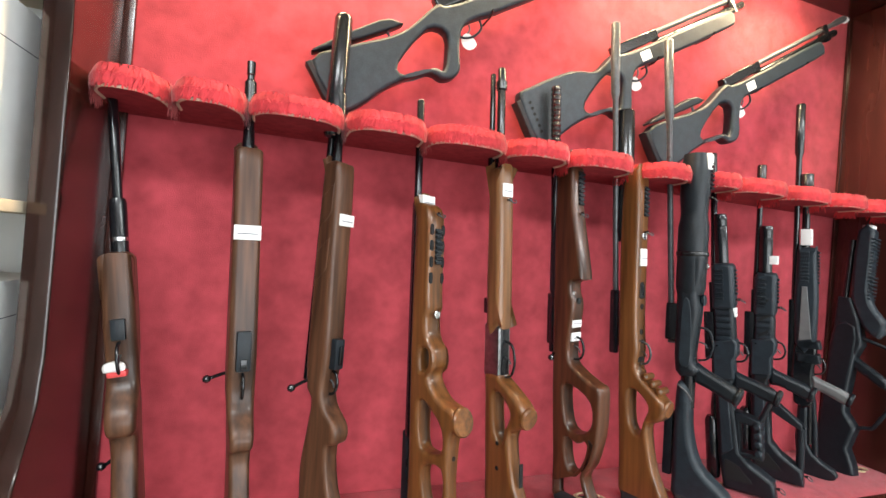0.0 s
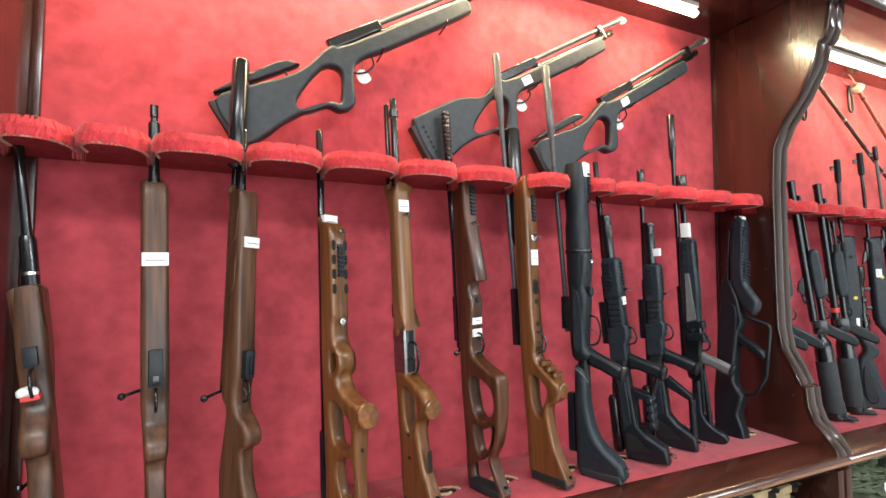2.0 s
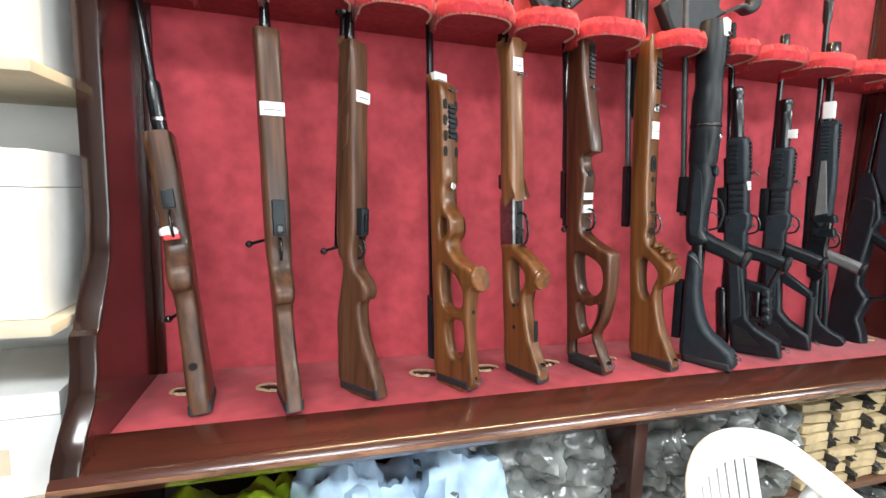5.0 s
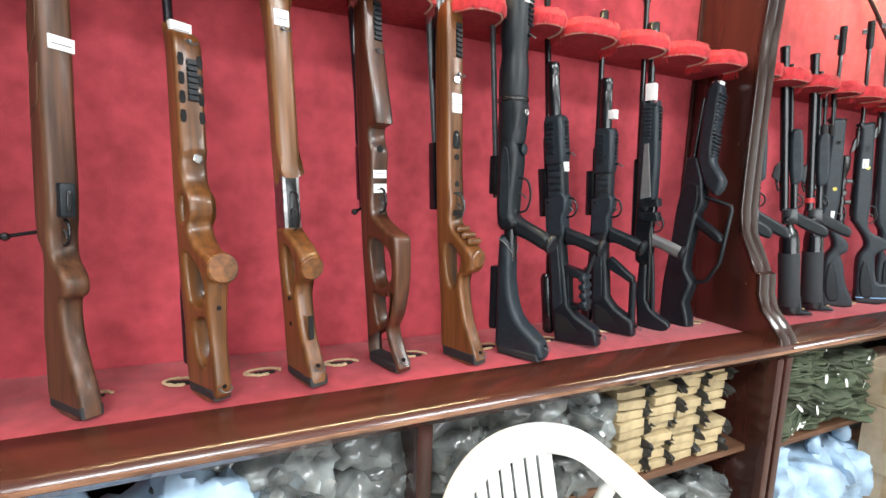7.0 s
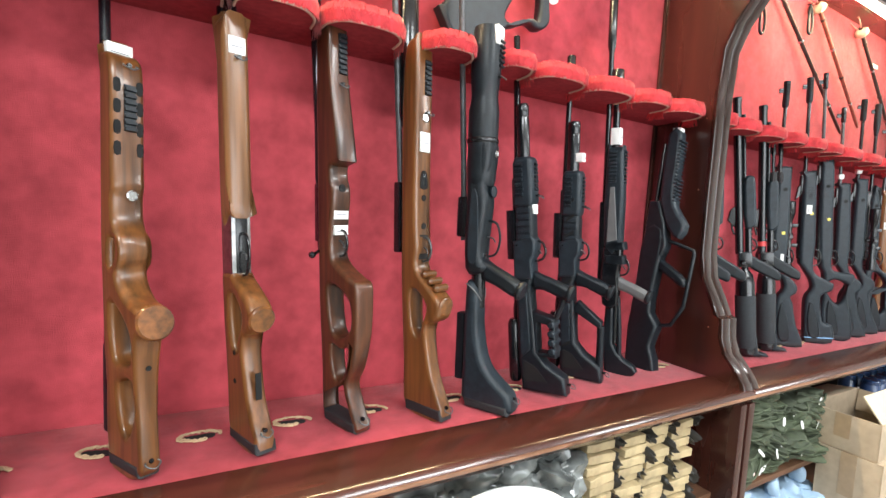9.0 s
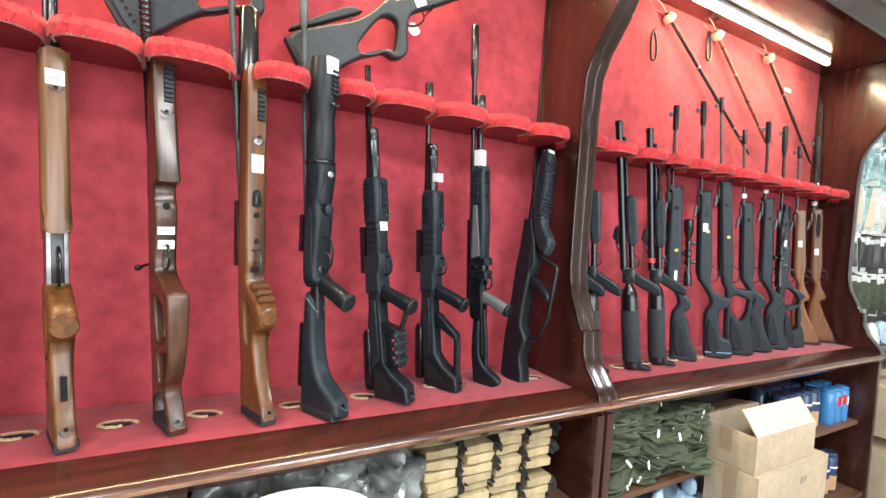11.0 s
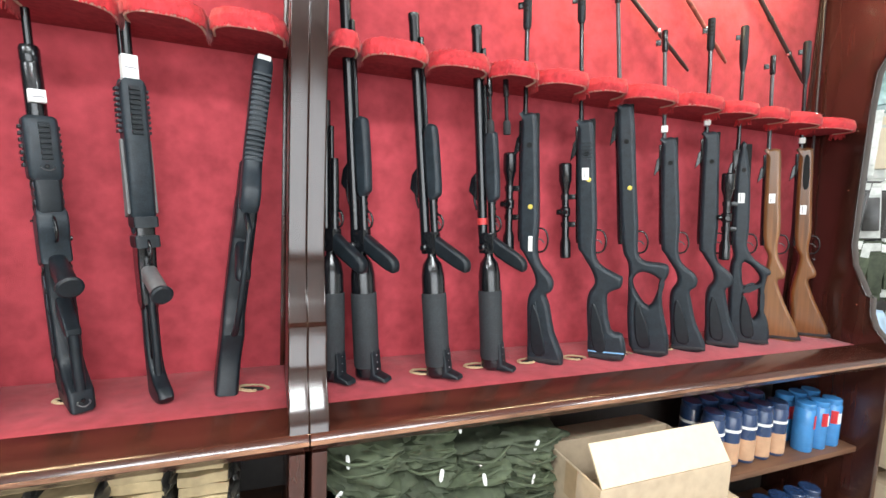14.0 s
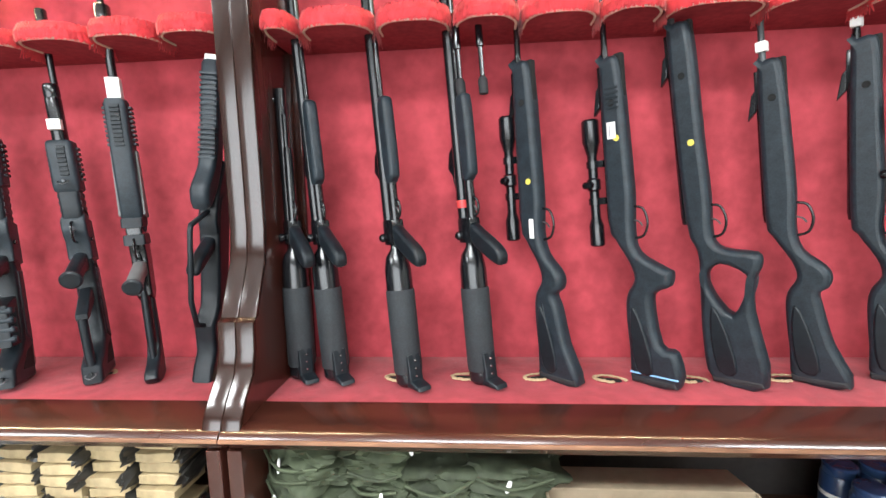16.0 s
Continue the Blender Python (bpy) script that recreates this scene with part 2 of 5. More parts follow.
def crumple(sx, sy, sz, mat, seed, rough=0.22, sub=3, fold=9.0):
    """A crumpled bag: a creased, flattened lump that rests on its base."""
    bm = bmesh.new()
    bmesh.ops.create_icosphere(bm, subdivisions=sub, radius=1)
    off = Vector((seed * 3.7, seed * 1.3, seed * 2.1))
    for v in bm.verts:
        p = v.co.copy()
        cube = p / max(abs(p.x), abs(p.y), abs(p.z))
        p = p.lerp(cube, 0.45)
        n1 = noise.noise(p * 1.7 + off)
        n2 = abs(noise.noise(p * fold * 0.5 + off)) + 0.6 * abs(noise.noise(p * fold + off * 2))
        p *= 1 + rough * n1 - rough * 0.8 * (n2 - 0.3)
        v.co = Vector((p.x * sx / 2, p.y * sy / 2, max(p.z, -0.9) * sz / 2 + sz * 0.45))
    me = bpy.data.meshes.new("m")
    bm.to_mesh(me)
    bm.free()
    return finish(me, mat, 52)


# ---------------------------------------------------------------- room
def structure(name, me, label=""):
    return tagged(part(name, me), label or name.replace("_", " "), name.split("_")[0], kind="structure")


X0, X1, Y0, Y1, CEIL = -2.2, 7.2, -3.2, 1.52, 3.0
structure("ground_floor", box(X0, X1, Y0, Y1 + 0.1, FLOOR - 0.12, FLOOR, GROUT), "pale tiled shop floor with grey joints").name = "floor"
structure("wall_north", box(X0 - 0.1, X1 + 0.1, Y1, Y1 + 0.15, FLOOR, CEIL, PLASTER), "plain painted wall behind the cabinets")
# out of view; its dark grey only dims reflections in the left upright
structure("wall_west", box(X0 - 0.15, X0, Y0, Y1, FLOOR, CEIL, GREYBOARD), "unseen side wall, darkened to dim reflections")
structure("wall_east", box(X1, X1 + 0.15, Y0, Y1, FLOOR, CEIL, PLASTER), "plain painted side wall")
structure("wall_south", box(X0 - 0.1, X1 + 0.1, Y0 - 0.15, Y0, FLOOR, CEIL, PLASTER), "plain painted wall behind the walker")
structure("ceiling", box(X0 - 0.1, X1 + 0.1, Y0 - 0.1, Y1 + 0.1, CEIL, CEIL + 0.12, CEILPAINT), "white painted shop ceiling")
# housings for the unseen lamps, the brightening one at x 5.2 included
for lx in (-0.4, 2.2, 5.2):
    lamp = thing("ceiling_light", "white fluorescent ceiling light fixed flat overhead", "ceiling light", pose(lx, -0.9, CEIL), "ceiling lights")
    part("housing", box(-0.78, 0.78, -0.28, 0.28, -0.05, -0.001, WHITEPLASTIC, 0.006), lamp)
    part("diffuser", box(-0.74, 0.74, -0.24, 0.24, -0.058, -0.052, PANELGLOW), lamp)

# unseen window with glowing pane, added around the fill lamp behind the walker
win = tagged(new("added_window"), "added wide window with white frame, out of view", "window", kind="structure")
part("pane", box(-0.55, 4.15, -3.188, -3.182, 0.70, 2.50, glow("added_pane_glow", (0.88, 0.95, 1.0), 1.5)), win, "glowing pane of the added window")
for wx in (-0.60, 1.775, 4.15):
    part("added_window_frame", box(wx, wx + 0.05, -3.199, -3.15, 0.65, 2.55, WHITEPLASTIC, 0.004), win)
for wz in (0.65, 2.50):
    part("added_window_frame", box(-0.548, 4.148, -3.199, -3.152, wz, wz + 0.05, WHITEPLASTIC, 0.004), win)

# ---------------------------------------------------------------- gun cabinet
# side outline of the scrolled uprights: depth and height
SCROLL = [(1.298, 2.515), (0.845, 2.515), (0.842, 2.43), (0.85, 2.36), (0.868, 2.31), (0.885, 2.30), (0.905, 2.22), (0.95, 2.13),
          (1.02, 2.03), (1.052, 1.95), (1.060, 1.80), (1.060, 1.40), (1.058, 1.24), (1.045, 1.16), (1.005, 1.08), (0.985, 1.035),
          (0.968, 1.028), (0.963, 0.96), (0.945, 0.91), (0.905, 0.865), (0.880, 0.83), (0.872, 0.802), (1.298, 0.802)]


def upright(x0, x1, parent):
    me = slab(SCROLL, x1 - x0, MAHOG, 0.004, steps=1)
    me.transform(Matrix.Translation(((x0 + x1) / 2, 0, 0)) @ Matrix.Rotation(math.pi / 2, 4, "Z"))
    board = part("upright", me, parent, "scrolled mahogany upright")
    edge = [(y - 0.004, z) for y, z in SCROLL[1:-1]]
    back = [(y + 0.012, z) for y, z in reversed(SCROLL[1:-1])]
    me = slab(edge + back, x1 - x0 + 0.004, MAHOG_EDGE, 0.004, steps=1)
    me.transform(Matrix.Translation(((x0 + x1) / 2, 0, 0)) @ Matrix.Rotation(math.pi / 2, 4, "Z"))
    part("edge_moulding", me, board, "dark polished front edge")
    for y, z in ((1.07, 1.72), (1.075, 1.47), (0.99, 0.99)):
        part("screw_cap", lathe([(0.003, 0), (0.0026, 0.0015)], WORN_GLEAM, 8), board, "small worn screw cap", pose(x0 - 0.0005, y + 0.02, z, 0, -90, 0))
    return board


def moulding(x0, x1):
    """The wide wooden border in front of the felt shelf, with a rounded nose."""
    line = [(0.99, 0.822), (0.875, 0.812), (0.862, 0.806), (0.856, 0.797), (0.858, 0.786), (0.866, 0.780), (0.872, 0.770), (0.882, 0.762), (0.99, 0.762)]
    me = slab(line, x1 - x0, MAHOG_X, 0.001, steps=1)
    me.transform(Matrix.Translation(((x0 + x1) / 2, 0, 0)) @ Matrix.Rotation(math.pi / 2, 4, "Z"))
    return me


def cabinet(x0, x1, lamp0, lamp1, label):
    cab = thing("gun_cabinet", label, "cabinet", pose(0, 0, 0), "wall cabinets")
    part("back_panel", box(x0, x1, WALL, WALL + 0.03, 0.70, 2.52, FELT), cab, "red felt back panel")
    part("felt_shelf", box(x0, x1, 0.985, WALL - 0.001, SHELF - 0.03, SHELF, FELT, 0.004), cab, "red felt shelf")
    part("front_border", moulding(x0 - 0.041, x1 + 0.041), cab, "polished mahogany border")
    # thin pale strip that paints the highlight on the rounded nose
    part("nose_highlight", box(x0 - 0.041, x1 + 0.041, 0.8535, 0.858, 0.789, 0.798, WORN_GLEAM, 0.0015), cab, "pale painted highlight along the nose")
    part("canopy_board", box(x0 - 0.041, x1 + 0.041, 0.80, WALL + 0.03, 2.517, 2.55, MAHOG_X), cab, "dark wooden canopy")
    me = slab([(0.84, 2.60), (0.80, 2.60), (0.775, 2.57), (0.79, 2.54), (0.79, 2.50), (0.805, 2.47), (0.805, 2.445), (0.84, 2.445)], x1 - x0 + 0.082, MAHOG_EDGE, 0.001, steps=1)
    me.transform(Matrix.Translation(((x0 + x1) / 2, 0, 0)) @ Matrix.Rotation(math.pi / 2, 4, "Z"))
    part("cornice", me, cab, "dark polished cornice")
    part("corner_trim", box(x0, x0 + 0.022, WALL - 0.014, WALL - 0.001, SHELF, 2.515, MAHOG, 0.004), cab, "thin wooden corner trim")
    part("corner_trim", box(x1 - 0.012, x1, WALL - 0.010, WALL - 0.001, SHELF, 2.515, MAHOG, 0.003), cab, "thin wooden corner trim")
    upright(x0 - 0.041, x0, cab)
    upright(x1, x1 + 0.041, cab)
    # lower carcass
    part("back_board", box(x0, x1, WALL, WALL + 0.02, FLOOR, 0.698, DARKPAINT), cab)
    for sx in (x0 - 0.036, x1):
        part("lower_side", box(sx, sx + 0.034, 0.875, WALL + 0.02, FLOOR, 0.760, MAHOG, 0.003), cab)
    part("bottom_board", box(x0, x1, 0.89, WALL - 0.001, FLOOR + 0.06, FLOOR + 0.085, BROWNWOOD), cab)
    part("plinth", box(x0, x1, 0.91, 0.93, FLOOR, FLOOR + 0.058, MAHOG_X), cab)
    lamp = part("lamp_batten", box(lamp0, lamp1, 1.124, 1.156, 2.496, 2.516, WHITEPLASTIC, 0.004), cab, "white lamp batten")
    me = lathe([(0.010, 0), (0.013, 0.004), (0.013, lamp1 - lamp0 - 0.004), (0.010, lamp1 - lamp0)], TUBE, 12)
    part("lamp_tube", me, lamp, "glowing warm lamp tube", pose(lamp0, 1.14, 2.478, 0, 90, 0))
    return cab


BAY1 = cabinet(-0.24, 2.165, 0.02, 1.86, "tall mahogany gun cabinet lined with red felt, lamp under its canopy")
BAY2 = cabinet(2.250, 4.446, 2.70, 4.14, "tall mahogany gun cabinet with red felt and open lower shelves")
part("low_divider", box(0.912, 0.948, 0.90, WALL - 0.001, FLOOR + 0.09, 0.760, MAHOG), BAY1)
part("low_shelf", box(0.95, 2.163, 0.94, WALL - 0.001, 0.405, 0.428, BROWNWOOD, 0.003), BAY1, "brown wooden lower shelf")
part("low_shelf", box(-0.238, 0.910, 0.94, WALL - 0.001, 0.36, 0.383, BROWNWOOD, 0.003), BAY1, "brown wooden lower shelf")
part("low_shelf", box(2.252, 4.444, 0.94, WALL - 0.001, 0.372, 0.395, BROWNWOOD, 0.003), BAY2, "brown wooden lower shelf")

# ---------------------------------------------------------------- barrel rests with scalloped, fringed lobes
rng = random.Random(7)


def fringe_mesh(pts, height, count, seed):
    """Thread tufts that curl over the rim of a lobe, ragged at its ends, joined into one mesh."""
    r = random.Random(seed)
    verts, faces = [], []
    last = len(pts) - 1
    for k in range(count):
        s = (k + r.random()) / count * last
        end = min(s, last - s) < 2.2
        if k % 9 == 0:
            s = r.choice((r.uniform(0, 1.6), last - r.uniform(0, 1.6)))
            end = True
        i = min(int(s), last - 1)
        a, b = pts[i], pts[i + 1]
        p = a.lerp(b, s - i)
        d = (b - a).normalized()
        nrm = Vector((d.y, -d.x))
        bulge = 0.006 + 0.007 * r.random()
        lean = d * r.uniform(-0.016, 0.016) * (1.6 if end else 1)
        hgt = height * r.uniform(0.78, 1.15)
        low = -0.030 * r.random() ** 1.5 if end else -0.009 * r.random() ** 3
        w = 0.0012
        base = len(verts)
        for (q, z) in ((p - nrm * 0.010, hgt * 1.04), (p + nrm * bulge * 0.5, hgt * 0.97), (p + nrm * bulge + lean * 0.4, hgt * 0.6), (p + nrm * bulge * 0.8 + lean, 0.006 + low)):
            verts += [(q.x - d.x * w, q.y - d.y * w, z), (q.x + d.x * w, q.y + d.y * w, z)]
        faces += [(base + 2 * m, base + 2 * m + 1, base + 2 * m + 3, base + 2 * m + 2) for m in range(3)]
    me = bpy.data.meshes.new("m")
    me.from_pydata(verts, [], faces)
    return finish(me, FRINGE)


# half-widths of the wider notches, by place
GAPS = {1.035: 0.030, 1.240: 0.036}


def barrel_rest(bounds, label, height):
    rack = thing("barrel_rest", label, "gun rack", pose(0, 0, height), "barrel rests")
    a, b = bounds[0], bounds[-1]
    part("rail", box(a, b, 1.175, WALL - 0.001, 0.004, 0.016, SHADED_FELT), rack, "felt-covered wooden rail")
    for i, (l, r) in enumerate(zip(bounds[:-1], bounds[1:])):
        w = r - l
        gl, gr = GAPS.get(l, 0.010), GAPS.get(r, 0.010)
        la, ra = l + gl, r - gr
        ww = ra - la
        rim = [(la, 1.176), (la + 0.003, 1.125), (la + min(0.022, ww * 0.15), 1.093), (la + ww * 0.27, 1.078), (la + ww * 0.5, 1.074), (la + ww * 0.73, 1.078), (ra - min(0.022, ww * 0.15), 1.093), (ra - 0.003, 1.125), (ra, 1.176)]
        soft = rounded([Vector(p) for p in rim], 3, False)
        poly = [(p.x, p.y) for p in soft]

        def plate(z, th, mat, grow):
            me = slab([((x - (l + r) / 2) * grow + (l + r) / 2, y if y > 1.17 else y - (grow - 1) * 0.09) for x, y in poly], th, mat, 0.0015, steps=1, res=1)
            me.transform(Matrix.Translation((0, 0, z)) @ Matrix.Rotation(-math.pi / 2, 4, "X") )
            return me
        lobe = part("lobe", plate(0.010, 0.012, SHADED_FELT, 1.0), rack, "scalloped red felt lobe with shade in its colour")
        part("piping", rod([(p.x, p.y - 0.001, 0.003) for p in soft], 0.0032, PIPING, 1, res=1), lobe, "pale cord edging")
        part("pad", plate(0.025, 0.020, FRINGE, 0.97), lobe, "red padded top")
        part("fringe", fringe_mesh(soft, 0.040, int(w * 3200) + 160, i), lobe, "short red thread fringe")
    return rack


barrel_rest([-0.235, -0.10, 0.04, 0.24, 0.43, 0.635, 0.815, 1.035, 1.240, 1.40, 1.60, 1.80, 1.98, 2.163], "scalloped red barrel rest with thread fringe across the cabinet", 1.719)
barrel_rest([2.254, 2.345, 2.535, 2.725, 2.89, 3.075, 3.225, 3.45, 3.67, 3.85, 4.02, 4.22, 4.442], "scalloped red barrel rest with thread fringe across the second cabinet", 1.713)

# ---------------------------------------------------------------- rifles
def stand(toe, muzzle, turn, reach):
    """Pose of a gun that stands on its butt: local x is its underside, z its barrel line."""
    a = radians(turn)
    v = Vector((math.sin(a), -math.cos(a), 0))
    foot = Vector((toe[0], toe[1], SHELF + 0.003)) - v * reach
    z = Vector((muzzle[0], muzzle[2] if len(muzzle) > 2 else 1.17, muzzle[1])) - foot
    length = z.length
    z.normalize()
    x = (v - z * v.dot(z)).normalized()
    y = z.cross(x)
    m = Matrix((x, y, z)).transposed().to_4x4()
    m.translation = foot
    return m, length


def tag(parent, x, z, w=0.034, h=0.022, y=0.0, wrap=0.012):
    """A small folded price tag."""
    t = part("price_tag", box(x - wrap, x + 0.0015, y - w / 2, y + w / 2, z - h / 2, z + h / 2, PAPER, 0.0008), parent, "white paper price tag")
    part("print", box(x + 0.0016, x + 0.0022, y - w * 0.38, y + w * 0.38, z - 0.0035, z - 0.0015, INK), t, "line of grey print")


def ring(parent, x, z, r=0.024, long=0.03, mat=None, y=0.0):
    """Trigger guard with its trigger."""
    pts = [(x, y, z + long), (x + r * 0.9, y, z + long * 0.85), (x + r * 1.3, y, z), (x + r * 0.9, y, z - long * 0.8), (x, y, z - long)]
    g = part("trigger_guard", rod(pts, 0.0032, mat or STEEL), parent)
    part("trigger", rod([(x - 0.004, y, z + 0.006), (x + r * 0.5, y, z + 0.002), (x + r * 0.8, y, z - 0.009)], 0.0022, GREYSTEEL), g)


def bolt(parent, z, side=-1, out=0.055):
    b = part("bolt_handle", rod([(-0.02, 0, z), (-0.016, side * 0.025, z), (-0.006, side * out, z - 0.006)], 0.0038, STEEL), parent)
    part("bolt_knob", lathe([(0.002, -0.008), (0.0075, -0.004), (0.0085, 0.001), (0.006, 0.006), (0.002, 0.008)], STEEL, 12), b, m=Matrix.Translation((-0.004, side * (out + 0.006), z - 0.007)))


def shorten(g, share):
    """Shortens a standing gun along its barrel line."""
    g.matrix_basis = g.matrix_basis @ Matrix.Diagonal((1, 1, share, 1))


def rail(parent, x, z0, z1, w=0.02, y=0.0, mat=None):
    """Toothed accessory rail along the underside, one toothed bar."""
    n = max(3, int((z1 - z0) / 0.011))
    step = (z1 - z0) / n
    line = [(x - 0.003, z0), (x - 0.003, z1)]
    for k in reversed(range(n)):
        a, b = z0 + k * step, z0 + (k + 0.62) * step
        line += [(x + 0.004, z0 + (k + 1) * step), (x + 0.004, b), (x + 0.009, b - 0.001), (x + 0.009, a + 0.001)]
    line.append((x + 0.004, z0))
    me = slab(line, w, mat or POLYMER, 0.0008, steps=1, res=0)
    me.transform(Matrix.Translation((0, y, 0)))
    part("rail", me, parent, "black toothed rail")


def stud(parent, x, z):
    """Sling swivel."""
    s = part("sling_stud", lathe([(0.003, 0), (0.003, 0.008), (0.005, 0.010), (0.004, 0.014)], STEEL, 8), parent, m=pose(x, 0, z, 0, 90, 0))
    part("swivel", rod([(x + 0.014, -0.010, z), (x + 0.020, -0.012, z - 0.004), (x + 0.026, 0, z - 0.010), (x + 0.020, 0.012, z - 0.004), (x + 0.014, 0.010, z)], 0.0015, GREYSTEEL), s, m=pose(x, 0, z, 0, 90, 0).inverted())


def barrel(parent, z0, z1, r=0.0085, x=-0.012, y=0.0, mat=None, name="barrel", muzzle=0.0):
    prof = [(r * 1.25, z0), (r * 1.2, z0 + 0.05), (r, z0 + 0.09), (r, z1 - 0.004), (r * 0.85, z1)]
    if muzzle:
        prof = [(r * 1.2, z0), (r, z0 + 0.05), (r, z1 - muzzle - 0.012), (r * 1.7, z1 - muzzle), (r * 1.75, z1 - 0.004), (r * 1.5, z1), (r * 0.7, z1), (r * 0.7, z1 - 0.01)]
    return part(name, lathe(prof, mat or STEEL, 14, (x, y)), parent)


def long_barrel(g, mx, mz, start, r, fat=0.0, muzzle=0.0, back=0.045, mat=None, name="long_barrel", y=1.19):
    """A barrel that runs up behind the stock to a place above the rest."""
    tip = g.matrix_basis.inverted() @ Vector((mx, y, mz))
    foot = Vector((-back, 0, start))
    d = tip - foot
    n = d.length
    m = Matrix.Translation(foot) @ d.to_track_quat("Z", "Y").to_matrix().to_4x4()
    prof = [(r * 1.3, 0), (r * 1.3, 0.10), (r, 0.13), (r, n - 0.004), (r * 0.8, n)]
    if muzzle:
        prof = [(r * 1.3, 0), (r * 1.3, 0.10), (r, 0.13), (r, n - muzzle - 0.02), (r * 1.55, n - muzzle), (r * 1.6, n - 0.004), (r * 1.3, n), (r * 0.6, n), (r * 0.6, n - 0.012)]
    if fat:
        prof = [(r, 0), (r, n - 0.29), (fat * 0.8, n - 0.285), (fat, n - 0.275), (fat, n - 0.006), (fat * 0.85, n), (fat * 0.4, n), (fat * 0.4, n - 0.01)]
    return part(name, lathe(prof, mat or STEEL, 16), g, "long black barrel", m)


def pad(parent, reach, mat=None, thick=0.042, h=0.022):
    part("butt_pad", slab([(-0.006, -0.001), (reach + 0.002, -0.001), (reach - 0.002, h), (-0.009, h)], thick + 0.008, mat or RUBBER, 0.006, steps=1), parent, "black rubber butt pad")


def dark_hole(parent, x, z, r=0.006, y=0.0):
    part("screw_hole", lathe([(r * 1.25, 0), (r * 1.2, 0.0012), (r, 0.0013), (r * 0.9, 0.0005)], HOLE, 12), parent, "", pose(x, y, z, 0, 90, 0))


def side_hole(parent, x, z, thick, r=0.006):
    for s in (-1, 1):
        part("side_pin", lathe([(r * 1.1, 0), (r, 0.0012), (r * 0.5, 0.0004)], HOLE, 10), parent, "", pose(x, s * thick / 2, z, -90 * s, 0, 0))


def sporter(s, grip=0.07, toe=0.118, belly=0.031, k=1.0):
    """Outline of a sporting stock; k lowers the grip."""
    return [(-0.004, 0), (-0.020, 0.10), (-0.024, 0.20 * k), (-0.006, 0.31 * k), (-0.002, 0.36 * k), (-0.024, 0.44 * k), (-0.024, s - 0.02), (-0.014, s), (0.016, s), (belly - 0.005, s - 0.03),
            (belly, 0.60), (belly + 0.006, 0.47 * k), (0.030, 0.40 * k), (0.036, 0.35 * k), (grip - 0.010, 0.312 * k), (grip, 0.285 * k), (grip - 0.006, 0.262 * k), (grip - 0.026, 0.245 * k), (0.066, 0.15 * k), (toe, 0.0)]


def spring_stock(s, grip=0.098, toe=0.128):
    """Deep synthetic stock: waisted behind the grip, butt set low."""
    return [(0.020, 0), (0.010, 0.08), (0.006, 0.18), (0.012, 0.225), (0.032, 0.262), (0.022, 0.305), (-0.012, 0.365), (-0.026, 0.42), (-0.026, s - 0.02), (-0.014, s), (0.016, s), (0.027, s - 0.04), (0.034, 0.60), (0.038, 0.47),
            (0.034, 0.385), (0.046, 0.330), (grip - 0.012, 0.292), (grip, 0.266), (grip - 0.006, 0.240), (grip - 0.024, 0.224), (0.078, 0.190), (0.096, 0.10), (toe, 0.0)]


def slim(ob, low, high, share):
    """Thins a stock towards its butt: share of the full thickness below low, all of it above high."""
    for v in ob.data.vertices:
        k = min(1.0, max(0.0, (v.co.z - low) / (high - low)))
        v.co.y *= share + (1 - share) * k * k * (3 - 2 * k)


def gun(label, toe, muzzle, turn, reach=0.118, group="display rifles", name="air_rifle"):
    m, length = stand(toe, muzzle, turn, reach)
    return thing(name, label, "rifle", m, group), length


# --- wooden rifles of the first cabinet
g, n = gun("dark walnut bolt rifle with black barrel leaning against cabinet side", (-0.088, 1.06), (-0.215, 1.75), 6, 0.06)
stock = part("stock", slab(sporter(0.60, 0.072, 0.10), 0.054, WALNUT, 0.014, res=3), g)
slim(stock, 0.20, 0.34, 0.80)
pad(stock, 0.098, thick=0.038)
barrel(g, 0.56, n, 0.009)
part("collar", lathe([(0.0155, 0.56), (0.0155, 0.70), (0.013, 0.71)], STEEL, 16, (-0.012, 0)), g)
part("band", lathe([(0.0162, 0.625), (0.0162, 0.632)], CHROME, 16, (-0.012, 0)), g, "bright metal band")
ring(g, 0.03, 0.40)
part("magazine", box(0.024, 0.045, -0.012, 0.012, 0.435, 0.475, POLYMER, 0.003), g)
part("price_tag", box(0.03, 0.052, -0.020, 0.012, 0.368, 0.380, REDTAG, 0.004), g, "crumpled red and white tag")
part("price_tag", crumple(0.026, 0.034, 0.022, PAPER, 9.0, 0.4, 2), g, "crumpled white tag", pose(0.044, -0.008, 0.376))
dark_hole(stock, 0.088, 0.10, 0.007)
bolt(g, 0.20, -1, 0.04)

g, n = gun("walnut bolt-action rifle with black magazine and pistol-grip stock", (0.107, 0.984), (0.038, 1.85), 12)
stock = part("stock", slab(sporter(0.835, k=0.86), 0.054, WALNUT, 0.011, res=3), g)
slim(stock, 0.16, 0.36, 0.70)
pad(stock, 0.116, thick=0.032)
barrel(g, 0.80, n - 0.04, 0.0105)
part("muzzle_device", lathe([(0.0125, n - 0.10), (0.0125, n - 0.045), (0.0075, n - 0.042), (0.0075, n - 0.03), (0.009, n - 0.028), (0.009, n)], STEEL, 14, (-0.012, 0)), g)
part("magazine", box(0.028, 0.047, -0.014, 0.014, 0.375, 0.455, POLYMER, 0.004), g, "black magazine floor plate")
